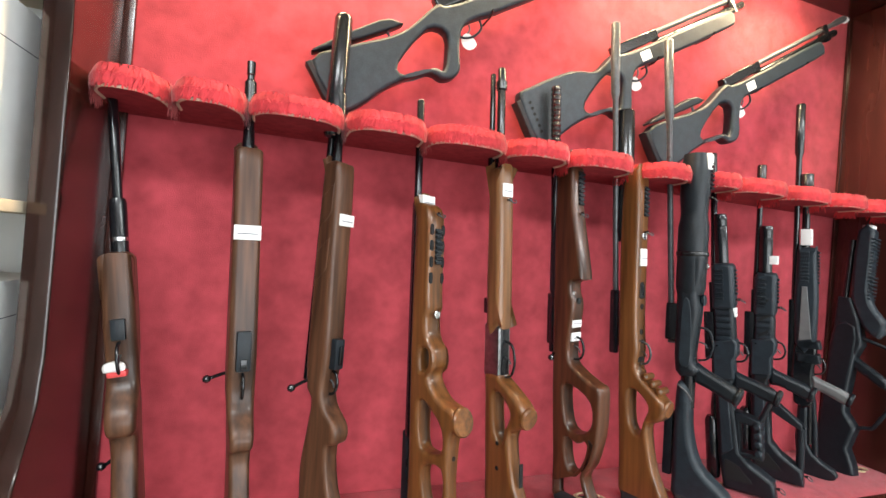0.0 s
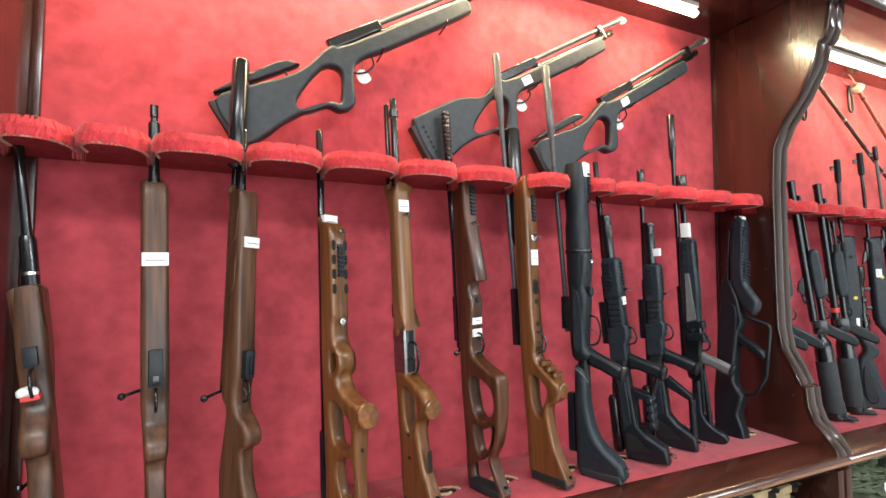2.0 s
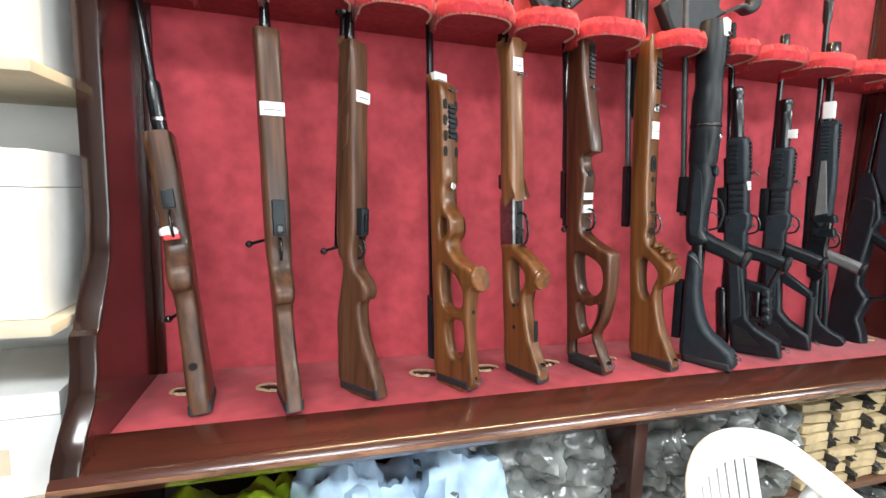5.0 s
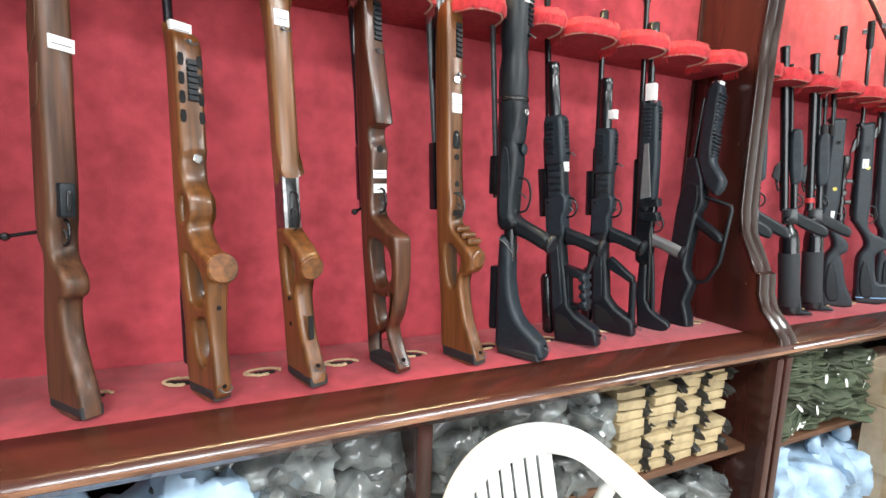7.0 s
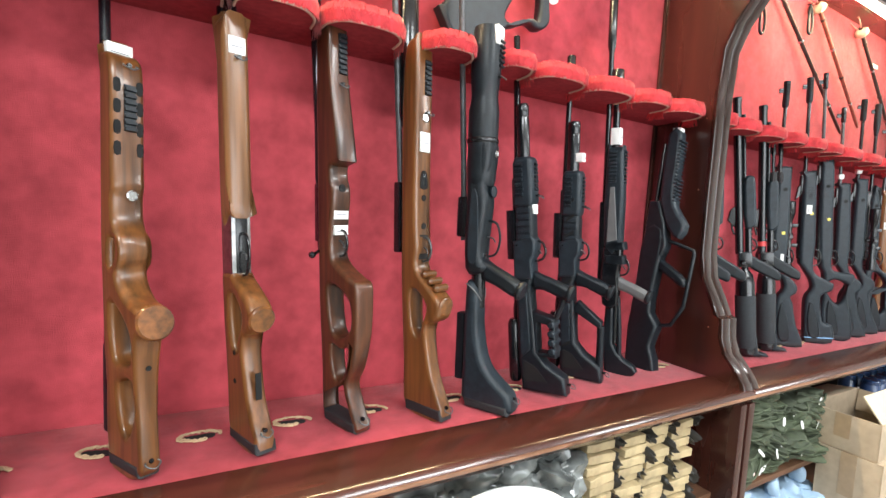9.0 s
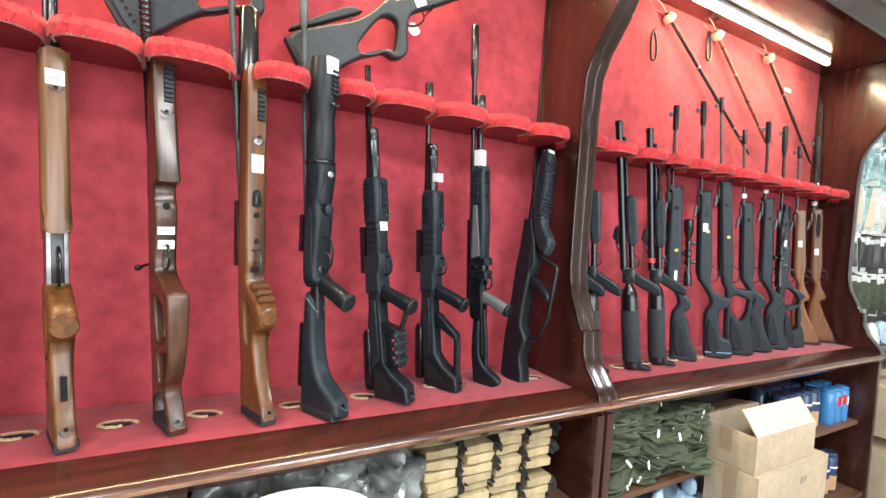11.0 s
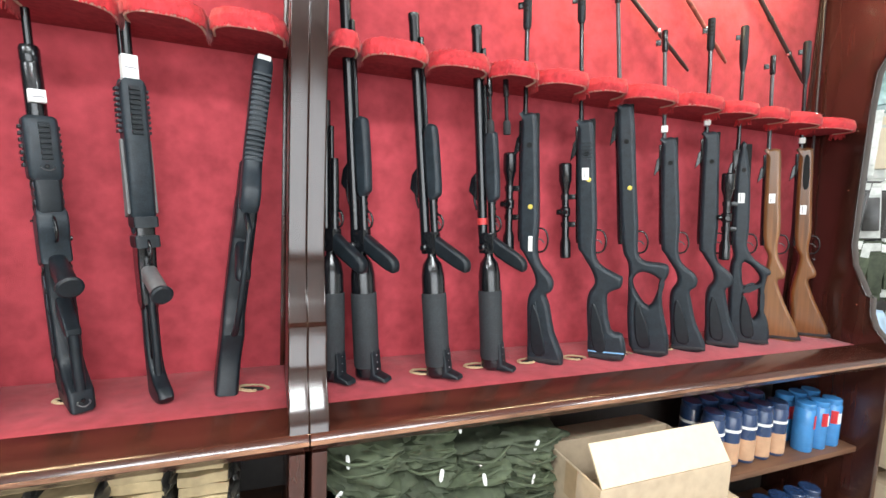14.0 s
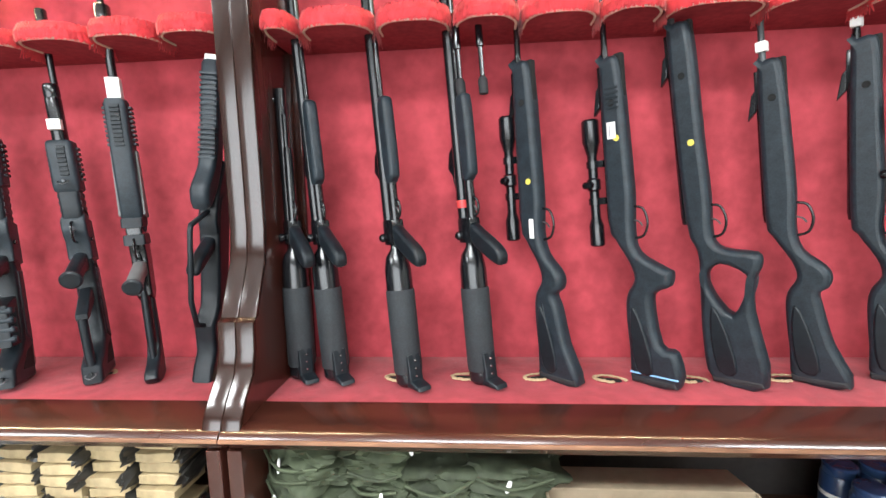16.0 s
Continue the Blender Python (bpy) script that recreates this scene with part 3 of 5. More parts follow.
part("magazine_catch", box(0.046, 0.050, -0.006, 0.006, 0.38, 0.40, STEEL, 0.0015), g)
ring(g, 0.028, 0.345, 0.018, 0.025)
bolt(g, 0.365)
dark_hole(stock, 0.0315, 0.525)
tag(g, 0.031, 0.655, 0.052, 0.030, wrap=0.016)

g, n = gun("walnut bolt rifle with angular fore-end and black magazine", (0.299, 1.021), (0.241, 1.815), 38)
stock = part("stock", slab(sporter(0.83, 0.078, k=0.86), 0.054, WALNUT, 0.010, res=3), g)
slim(stock, 0.16, 0.36, 0.72)
pad(stock, 0.116, thick=0.032)
for z0 in (0.56, 0.68):
    part("side_panel", slab([(-0.018, z0), (0.016, z0 + 0.03), (0.018, z0 + 0.10), (-0.018, z0 + 0.07)], 0.057, WALNUT, 0.003, steps=1), stock, "raised chequered panel")
barrel(g, 0.78, n, 0.0105)
part("magazine", box(0.026, 0.052, -0.013, 0.013, 0.375, 0.44, POLYMER, 0.004), g)
part("magazine_catch", box(0.051, 0.056, -0.004, 0.004, 0.385, 0.425, STEEL, 0.0015), g)
ring(g, 0.028, 0.345, 0.018, 0.025)
bolt(g, 0.345, -1, 0.07)
dark_hole(stock, 0.0315, 0.525)
tag(g, 0.031, 0.70, 0.042, 0.026, 0.006, wrap=0.016)


long_barrel(g, 0.224, 2.0, 0.34, 0.008, fat=0.021)


g, n = gun("amber wood bullpup air rifle with slotted fore-end and open stock", (0.520, 1.012), (0.452, 1.62), 28, 0.105)
stock = part("stock", slab([(-0.012, 0), (-0.014, 0.25), (-0.012, 0.75), (-0.002, 0.765), (0.030, 0.75), (0.040, 0.70), (0.040, 0.55), (0.042, 0.515), (0.036, 0.495), (0.037, 0.46), (0.044, 0.44), (0.058, 0.418), (0.060, 0.385),
                            (0.048, 0.362), (0.056, 0.338), (0.085, 0.31), (0.125, 0.295), (0.132, 0.26), (0.112, 0.235), (0.106, 0.14), (0.112, 0.06), (0.106, 0.0)], 0.056, OAKSTOCK, 0.010,
                           holes=([(0.020, 0.30), (0.052, 0.29), (0.088, 0.25), (0.085, 0.20), (0.045, 0.19), (0.020, 0.21)], [(0.03, 0.155), (0.085, 0.165), (0.088, 0.10), (0.060, 0.06), (0.035, 0.09)],
                                  [(0.022, 0.42), (0.048, 0.412), (0.048, 0.378), (0.022, 0.370)]), res=3), g)
slim(stock, 0.08, 0.36, 0.62)
pad(stock, 0.106, thick=0.030)
for k in range(4):
    for sgn in (-1, 1):
        z = 0.572 + k * 0.038
        part("edge_notch", slab([(-0.005, z), (0.005, z), (0.005, z + 0.022), (-0.005, z + 0.022)], 0.003, HOLE, 0.001, steps=2), stock, "dark square notch", pose(0.0396, sgn * 0.0185, 0, 0, 0, 90))
rail(g, 0.038, 0.615, 0.70, 0.02, 0.002)
part("air_tube", lathe([(0.010, 0.20), (0.0165, 0.21), (0.0165, 0.765), (0.012, 0.78)], STEEL, 18, (-0.026, 0)), g, "black air tube")
part("cheek_piece", box(-0.045, -0.022, -0.014, 0.014, 0.05, 0.22, POLYMER, 0.006), g)
part("gauge", lathe([(0.010, 0), (0.010, 0.004), (0.008, 0.005), (0.007, 0.003)], CHROME, 16), g, "round pressure gauge", pose(0.0405, 0.004, 0.498, 0, 90, 0))
part("trigger", rod([(0.028, 0, 0.41), (0.036, 0, 0.395), (0.034, 0, 0.38)], 0.003, STEEL), g)
part("palm_cap", lathe([(0.024, -0.006), (0.032, 0), (0.032, 0.006), (0.029, 0.010)], OAKSTOCK, 20), stock, "oval wooden grip cap", pose(0.128, 0, 0.272, 0, 80, 0))
for z in (0.035, 0.055, 0.19):
    dark_hole(stock, 0.1085, z, 0.004)
stud(g, 0.104, 0.028)
stud(g, 0.032, 0.735)
tag(g, 0.006, 0.768, 0.042, 0.030, wrap=0.022)


def thumbhole(s, grip=0.115, belly=0.031):
    outer = [(-0.005, 0), (-0.018, 0.12), (-0.020, 0.30), (-0.022, 0.42), (-0.022, s - 0.01), (-0.012, s), (0.016, s), (belly - 0.004, s - 0.03), (belly, 0.52), (0.036, 0.42), (0.032, 0.375), (0.048, 0.345), (grip - 0.02, 0.308),
             (grip, 0.285), (grip - 0.003, 0.255), (grip - 0.02, 0.238), (0.066, 0.225), (0.066, 0.18), (0.082, 0.10), (0.118, 0.0)]
    hole = [(0.012, 0.30), (0.034, 0.310), (0.068, 0.275), (0.056, 0.235), (0.040, 0.19), (0.016, 0.215)]
    return outer, hole


long_barrel(g, 0.424, 1.84, 0.05, 0.0095, back=0.030)

g, n = gun("amber wood thumbhole rifle with silver receiver and double tube", (0.718, 1.02), (0.63, 1.955), 18)
outer, hole = thumbhole(0.47, 0.112)
outer = [p for p in outer if p[1] < 0.34]
outer[3:3] = [(-0.022, 0.345), (-0.010, 0.354), (0.026, 0.354), (0.036, 0.345)]
stock = part("stock", slab(outer, 0.050, OAKSTOCK, 0.011, holes=(hole,), res=3), g)
pad(stock, 0.117, thick=0.037)
slim(stock, 0.10, 0.30, 0.84)
part("grip_cap", lathe([(0.020, -0.006), (0.027, 0), (0.027, 0.006), (0.024, 0.010)], OAKSTOCK, 20), stock, "round wooden grip cap", pose(0.106, 0, 0.268, 0, 100, 0))
part("receiver", box(-0.027, 0.026, -0.021, 0.021, 0.344, 0.478, SATIN, 0.007), g, "silver receiver")
part("fore_end", slab([(-0.020, 0.474), (-0.020, 0.86), (-0.012, 0.872), (0.016, 0.872), (0.025, 0.85), (0.030, 0.50), (0.024, 0.474)], 0.053, BEECH, 0.015, res=3), g, "honey-coloured wooden fore-end")
barrel(g, 0.86, n, 0.0105, -0.004)
barrel(g, 0.86, n - 0.01, 0.0075, -0.028, -0.008)
part("clamp", lathe([(0.0145, n - 0.055), (0.0145, n - 0.035)], STEEL, 14, (-0.004, 0)), g)
part("trigger_plate", box(0.024, 0.029, -0.012, 0.012, 0.352, 0.470, STEEL, 0.002), g, "black trigger plate")
ring(g, 0.028, 0.392, 0.026, 0.044)
part("slot", box(0.0885, 0.0905, -0.006, 0.006, 0.10, 0.155, HOLE), stock, "dark slot in the stock")
for z, x in ((0.19, 0.03), (0.13, 0.03)):
    side_hole(stock, x, z, 0.045, 0.005)
stud(g, 0.105, 0.045)
stud(g, 0.026, 0.79)
tag(g, 0.026, 0.815, 0.034, 0.034, wrap=0.016)
part("rear_sight", box(-0.046, -0.026, -0.008, 0.008, 0.50, 0.54, STEEL, 0.003), g)

g, n = gun("dark walnut air rifle with looped grip and flared fore-end", (0.924, 1.033), (0.845, 1.80), 18)
stock = part("stock", slab([(-0.005, 0), (-0.018, 0.12), (-0.022, 0.42), (-0.022, 0.91), (0.010, 0.92), (0.032, 0.90), (0.036, 0.80), (0.066, 0.622), (0.060, 0.602), (0.034, 0.594), (0.034, 0.565), (0.043, 0.535), (0.034, 0.46), (0.030, 0.40), (0.048, 0.372),
                            (0.100, 0.345), (0.124, 0.335), (0.128, 0.30), (0.124, 0.22), (0.104, 0.14), (0.082, 0.10), (0.104, 0.045), (0.116, 0.0)], 0.052, DARKWALNUT, 0.009,
                           holes=([(0.016, 0.315), (0.045, 0.325), (0.098, 0.295), (0.100, 0.235), (0.060, 0.205), (0.026, 0.225)], [(0.022, 0.185), (0.060, 0.180), (0.088, 0.195), (0.082, 0.15), (0.056, 0.105), (0.030, 0.115)]), res=3), g)
slim(stock, 0.10, 0.34, 0.80)
pad(stock, 0.114, thick=0.038)
part("shroud", lathe([(0.020, 0.55), (0.024, 0.57), (0.024, 0.925), (0.020, 0.935)], POLYMER, 20, (-0.026, 0)), g, "black barrel shroud")
part("end_cap", slab([(-0.045, 0.905), (-0.045, 0.94), (0.02, 0.948), (0.032, 0.93), (0.026, 0.905)], 0.05, POLYGREY, 0.008), g, "black fore-end cap")
rail(g, 0.032, 0.80, 0.89, 0.02, 0.008)
ring(g, 0.032, 0.42, 0.022, 0.03)
part("gauge", lathe([(0.009, 0), (0.009, 0.003), (0.006, 0.004)], HOLE, 14), g, "dark gauge opening", pose(0.0405, 0, 0.545, 0, 90, 0))
part("magazine_block", box(-0.052, -0.02, -0.016, 0.016, 0.42, 0.56, STEEL, 0.006), g)
bolt(g, 0.40, -1, 0.045)
stud(g, 0.036, 0.775)
stud(g, 0.106, 0.03)
tag(g, 0.037, 0.488, 0.038, 0.026, wrap=0.018)
tag(g, 0.037, 0.450, 0.036, 0.022, wrap=0.018)
lb = long_barrel(g, 0.802, 1.947, 0.40, 0.0115, back=0.035)
for k in range(14):
    z = 0.735 - 0.02 - k * 0.014
    part("rib", lathe([(0.0115, z), (0.0138, z + 0.003), (0.0138, z + 0.008), (0.0115, z + 0.011)], STEEL, 14), lb)

g, n = gun("amber wood thumbhole air rifle with a fat black shroud", (1.127, 1.015), (1.055, 1.925), 18)
outer, hole = thumbhole(0.92, 0.112)
outer[3:8] = [(-0.022, 0.42), (-0.022, 0.78), (-0.010, 0.905), (0.020, 0.925), (0.034, 0.90)]
stock = part("stock", slab(outer, 0.057, OAKSTOCK, 0.010, holes=(hole,), res=3), g)
slim(stock, 0.12, 0.32, 0.72)
pad(stock, 0.117, thick=0.036, h=0.028)
part("shroud", lathe([(0.018, 0.72), (0.0265, 0.75), (0.0265, n - 0.006), (0.024, n), (0.012, n), (0.012, n - 0.02)], STEEL, 22, (-0.030, 0)), g, "fat black barrel shroud")
rail(g, 0.032, 0.79, 0.875, 0.019, 0.008)
part("feed_slot", slab([(-0.011, 0.562), (0.011, 0.562), (0.012, 0.585), (0.007, 0.604), (-0.007, 0.604), (-0.012, 0.585)], 0.004, HOLE, 0.001), stock, "dark feed slot", pose(0.0318, 0, 0, 0, 0, 90))
part("feed_lever", box(0.030, 0.0345, -0.004, 0.005, 0.568, 0.598, STEEL, 0.001), g)
for z in (0.538, 0.468):
    dark_hole(stock, 0.0325, z, 0.0065)
part("trigger_recess", box(0.028, 0.0345, -0.016, 0.016, 0.385, 0.448, HOLE, 0.003), stock, "dark trigger recess")
part("gauge", lathe([(0.012, 0), (0.012, 0.004), (0.010, 0.005), (0.009, 0.003)], CHROME, 16), g, "round pressure gauge", pose(0.0325, 0.002, 0.735, 0, 90, 0))
part("grip_cap", lathe([(0.016, -0.004), (0.024, 0), (0.024, 0.005), (0.020, 0.008)], OAKSTOCK, 18), stock, "smooth wooden grip cap", pose(0.108, 0, 0.276, 0, 100, 0))
ring(g, 0.032, 0.41, 0.022, 0.03, GREYSTEEL)
for k in range(3):
    part("finger_ridge", lathe([(0.004, -0.024), (0.009, -0.018), (0.0095, 0.018), (0.004, 0.024)], OAKSTOCK, 12), stock, "", pose(0.055 + k * 0.020, 0, 0.350 - k * 0.015, 90, 0, 0))
part("side_lever", box(-0.050, -0.026, -0.028, -0.014, 0.40, 0.58, STEEL, 0.005), g)
stud(g, 0.034, 0.745)
stud(g, 0.108, 0.03)
tag(g, 0.035, 0.675, 0.032, 0.048, wrap=0.018)
long_barrel(g, 0.98, 2.165, 0.42, 0.008, muzzle=0.20, mat=GREYSTEEL)

# --- black rifles of the first cabinet
g, n = gun("black synthetic air rifle with fat shroud and curved butt", (1.308, 0.992), (1.238, 1.838, 1.112), 28, 0.118)
shorten(g, 0.970)
stock = part("butt", slab([(-0.010, 0), (-0.022, 0.10), (-0.022, 0.30), (-0.014, 0.345), (0.012, 0.325), (0.018, 0.28), (0.022, 0.20), (0.046, 0.115), (0.098, 0.068), (0.120, 0.045), (0.116, 0.0)], 0.060, POLYGREY, 0.016, res=3), g, "curved black butt")
pad(stock, 0.116, thick=0.058)
part("butt_tube", lathe([(0.019, 0.27), (0.019, 0.42)], STEEL, 18, (0.004, 0)), g, "polished black butt tube")
part("butt_rim", rod([(-0.016, -0.0295, 0.335), (0.010, -0.0300, 0.318), (0.020, 0.0, 0.285), (0.010, 0.0300, 0.318), (-0.016, 0.0295, 0.335)], 0.0020, GREYGRIP), stock, "thin pale rim")
part("pivot_cap", lathe([(0.014, 0), (0.016, 0.003), (0.016, 0.008), (0.012, 0.010)], POLYGREY, 18), g, "round black pivot cap", pose(0.028, 0.006, 0.585, 0, 90, 0))
part("collar", lathe([(0.040, 0.712), (0.0425, 0.716), (0.0425, 0.722), (0.040, 0.726)], STEEL, 24, (-0.002, 0)), g, "thin black collar")
part("body", slab([(-0.026, 0.375), (-0.030, 0.55), (-0.028, 0.72), (0.030, 0.72), (0.034, 0.66), (0.024, 0.60), (0.030, 0.56), (0.024, 0.48), (0.020, 0.41), (0.036, 0.385), (0.02, 0.365)], 0.068, POLYMER, 0.018, res=3), g, "black receiver body")
part("shroud", lathe([(0.034, 0.60), (0.0385, 0.62), (0.0385, 0.705), (0.0395, 0.715), (0.0395, 0.80), (0.036, 0.82), (0.0345, 0.84), (0.037, 0.87), (0.039, 0.90), (0.039, n - 0.05), (0.036, n - 0.02), (0.034, n), (0.015, n), (0.015, n - 0.02)], POLYMER, 24, (-0.002, 0)), g, "fat black shroud")
part("grip", slab([(0.022, 0.425), (0.05, 0.412), (0.118, 0.378), (0.128, 0.355), (0.118, 0.332), (0.06, 0.358), (0.022, 0.375)], 0.038, POLYMER, 0.013, res=2), g, "", Matrix.Translation((0, 0, -0.024)))
part("grip_cap", lathe([(0.022, -0.004), (0.026, 0), (0.026, 0.006), (0.021, 0.010)], POLYMER, 18), g, "", pose(0.124, 0, 0.329, 0, 108, 0))
ring(g, 0.028, 0.458, 0.026, 0.048, POLYMER)
rail(g, 0.033, 0.91, 0.985, 0.022, 0.008)
part("magazine_block", box(-0.060, -0.028, -0.020, 0.020, 0.46, 0.57, STEEL, 0.005), g)
part("gauge", lathe([(0.010, 0), (0.010, 0.003), (0.008, 0.004), (0.007, 0.002)], CHROME, 16), g, "round pressure gauge", pose(0.0365, 0.004, 0.685, 0, 90, 0))
stud(g, 0.030, 0.885)
stud(g, 0.112, 0.04)
tag(g, 0.036, n - 0.025, 0.036, 0.048, wrap=0.02)
for sgn in (-1, 1):
    part("thumb_recess", slab([(-0.012, 0.40), (0.012, 0.40), (0.014, 0.50), (0.006, 0.58), (-0.010, 0.58), (-0.014, 0.48)], 0.004, POLYGREY, 0.0015, shift=sgn * 0.0335), g, "long shallow recess")
part("cheek_piece", box(-0.052, -0.027, -0.014, 0.014, 0.06, 0.25, POLYMER, 0.007), g)

long_barrel(g, 1.176, 2.16, 0.45, 0.008, muzzle=0.24, mat=GREYSTEEL)


def bullpup(label, toe, muzzle, st, slots, ridged, grip_mat, tagz):
    g, n = gun(label, toe, muzzle, 28, 0.110)
    shorten(g, 0.970)
    body = part("body", slab([(-0.020, 0), (-0.030, 0.10), (-0.032, 0.25), (-0.028, 0.44), (-0.027, st - 0.13), (0.022, st - 0.13), (0.026, st - 0.16), (0.026, 0.44), (0.018, 0.425), (0.020, 0.335), (0.014, 0.325), (0.018, 0.245), (0.022, 0.205), (0.026, 0.12),
                              (0.052, 0.088), (0.086, 0.066), (0.108, 0.050), (0.112, 0.0)], 0.050, POLYMER, 0.010, steps=1, res=2), g, "black synthetic stock")
    part("fore_block", slab([(-0.030, st - 0.145), (-0.030, st - 0.018), (-0.022, st), (0.022, st), (0.029, st - 0.010), (0.030, st - 0.13), (0.024, st - 0.145)], 0.062, POLYGREY, 0.011, steps=1, res=2), body, "squared black fore-end")
    part("receiver_block", slab([(-0.034, 0.335), (-0.034, 0.455), (0.022, 0.470), (0.033, 0.455), (0.030, 0.415), (0.020, 0.40), (0.022, 0.345)], 0.058, POLYGREY, 0.006, steps=1), body, "black receiver block")
    part("grip_plate", slab([(-0.020, 0.10), (-0.024, 0.315), (0.004, 0.315), (0.008, 0.22), (0.012, 0.13)], 0.056, POLYGREY, 0.004, steps=1), body, "raised side plate")
    for sgn in (-1, 1):
        part("side_groove", slab([(-0.012, 0.030), (0.058, 0.036), (0.020, 0.082), (-0.012, 0.094)], 0.003, HOLE, 0.001, steps=1, shift=sgn * 0.0242), body, "shallow moulded groove")
        for k in range(7):
            z = st - 0.115 + k * 0.0145
            part("side_rail_tooth", box(-0.020, 0.004, min(sgn * 0.030, sgn * 0.0365), max(sgn * 0.030, sgn * 0.0365), z, z + 0.008, POLYMER, 0.001), body)
    part("grip", slab([(0.018, 0.380), (0.045, 0.372), (0.116, 0.342), (0.126, 0.320), (0.116, 0.298), (0.05, 0.326), (0.018, 0.330)], 0.034, grip_mat, 0.012, res=2), g, "", Matrix.Translation((0, 0, -0.018)))
    part("grip_cap", lathe([(0.022, -0.004), (0.026, 0), (0.026, 0.006), (0.021, 0.010)], POLYMER, 18), g, "", pose(0.122, 0, 0.300, 0, 108, 0))
    ring(g, 0.024, 0.425, 0.024, 0.030)
    rail(g, 0.026, st - 0.10, st - 0.015, 0.020, 0.004)
    if slots:
        for k in range(10):
            z = 0.10 + k * (st - 0.16) / 10
            for sgn in (-1, 1):
                part("slanted_slot", slab([(-0.014, z), (0.012, z + 0.018), (0.012, z + 0.028), (-0.014, z + 0.010)], 0.003, HOLE, 0.0008, steps=1, shift=sgn * (0.0312 if z > st - 0.15 else 0.0258)), body, "slanted slot")
    if ridged:
        part("holder_frame", slab([(0.018, 0.245), (0.082, 0.225), (0.084, 0.108), (0.018, 0.108)], 0.040, POLYMER, 0.005, steps=1, holes=([(0.030, 0.212), (0.070, 0.205), (0.070, 0.122), (0.030, 0.122)],)), body, "open black frame")
        part("brace", rod([(0.112, 0, 0.300), (0.098, 0, 0.265), (0.080, 0, 0.222)], 0.008, POLYMER, 2), body)
        for k in range(4):
            part("shell_holder", lathe([(0.007, -0.030), (0.0105, -0.026), (0.0105, 0.026), (0.007, 0.030)], POLYGREY, 12), body, "ribbed side holder", pose(0.074, 0, 0.128 + k * 0.027, 90, 0, 0))
    else:
        part("rest_post", rod([(0.100, 0, 0.185), (0.100, 0, 0.05)], 0.0115, POLYMER, 1, res=3), g, "round black rest post")
        part("rest_arm", slab([(0.018, 0.245), (0.030, 0.262), (0.104, 0.198), (0.104, 0.180), (0.090, 0.182), (0.018, 0.225)], 0.030, POLYMER, 0.005, steps=1), g, "slanting black arm")
    part("air_tube", lathe([(0.014, st - 0.05), (0.019, st - 0.03), (0.019, st + 0.115), (0.0175, st + 0.12), (0.019, st + 0.125), (0.019, st + 0.150), (0.016, st + 0.158), (0.010, st + 0.158)], STEEL, 18, (-0.004, 0)), g, "black air tube")
    part("side_lever", box(-0.056, -0.028, -0.022, 0.0, 0.40, 0.55, STEEL, 0.004), g)
    part("air_cylinder", lathe([(0.014, 0.02), (0.019, 0.03), (0.019, 0.20), (0.012, 0.215)], STEEL, 18, (-0.048, -0.004)), g, "black air cylinder")
    part("top_rail", box(-0.040, -0.024, -0.010, 0.010, 0.20, st - 0.06, POLYMER, 0.003), g)
    for k in range(5):
        part("body_rib", box(-0.022, 0.018, -0.0262, 0.0262, 0.475 + k * 0.020, 0.463 + k * 0.020, POLYGREY, 0.001), body)
    part("safety_lever", lathe([(0.004, 0), (0.006, 0.003), (0.006, 0.010)], STEEL, 10), g, "", pose(0.006, 0.024, 0.40, -90, 0, 0))
    part("bolt_pin", rod([(-0.02, -0.034, 0.445), (-0.02, 0.026, 0.445)], 0.0026, STEEL, 1), g)
    stud(g, 0.028, st - 0.115)
    stud(g, 0.106, 0.03)
    tag(g, 0.0285, tagz, 0.030, 0.028, wrap=0.02)
    return g, n


g, n = bullpup("black bullpup air rifle with ribbed butt and round grip cap", (1.53, 1.02), (1.405, 1.72), 0.705, False, True, POLYMER, 0.55)
long_barrel(g, 1.388, 1.848, 0.15, 0.0095, back=0.040)
g, n = bullpup("black bullpup air rifle with slanted slots and finger-grooved grip", (1.73, 1.075), (1.618, 1.70), 0.685, True, False, POLYMER, 0.728)
for k in range(5):
    part("finger_groove", lathe([(0.012, -0.0175), (0.0185, -0.012), (0.0185, 0.012), (0.012, 0.0175)], POLYMER, 12), g, "", pose(0.040 + k * 0.016, 0, 0.332 - k * 0.0065, 90, 0, 0))
long_barrel(g, 1.603, 1.84, 0.15, 0.0085, muzzle=0.10, back=0.040)

g, n = gun("black rifle with a grey grip and long toothed fore-end", (1.892, 1.083), (1.795, 1.866), 25, 0.085)
shorten(g, 0.968)
part("butt", slab([(-0.012, 0), (-0.014, 0.24), (0.012, 0.24), (0.014, 0.10), (0.05, 0.05), (0.085, 0.03), (0.085, 0.0)], 0.034, POLYMER, 0.008, steps=2), g)
part("butt_tube", lathe([(0.011, 0.10), (0.011, 0.36)], STEEL, 14, (0.016, 0)), g)
part("receiver", slab([(-0.026, 0.24), (-0.028, 0.44), (0.026, 0.46), (0.030, 0.40), (0.022, 0.34), (0.026, 0.24)], 0.040, STEEL, 0.006, steps=2), g)
part("fore_end", slab([(-0.026, 0.45), (-0.024, 0.77), (-0.012, 0.785), (0.022, 0.785), (0.028, 0.76), (0.030, 0.46)], 0.052, POLYGREY, 0.010, steps=2), g, "grey-black fore-end")
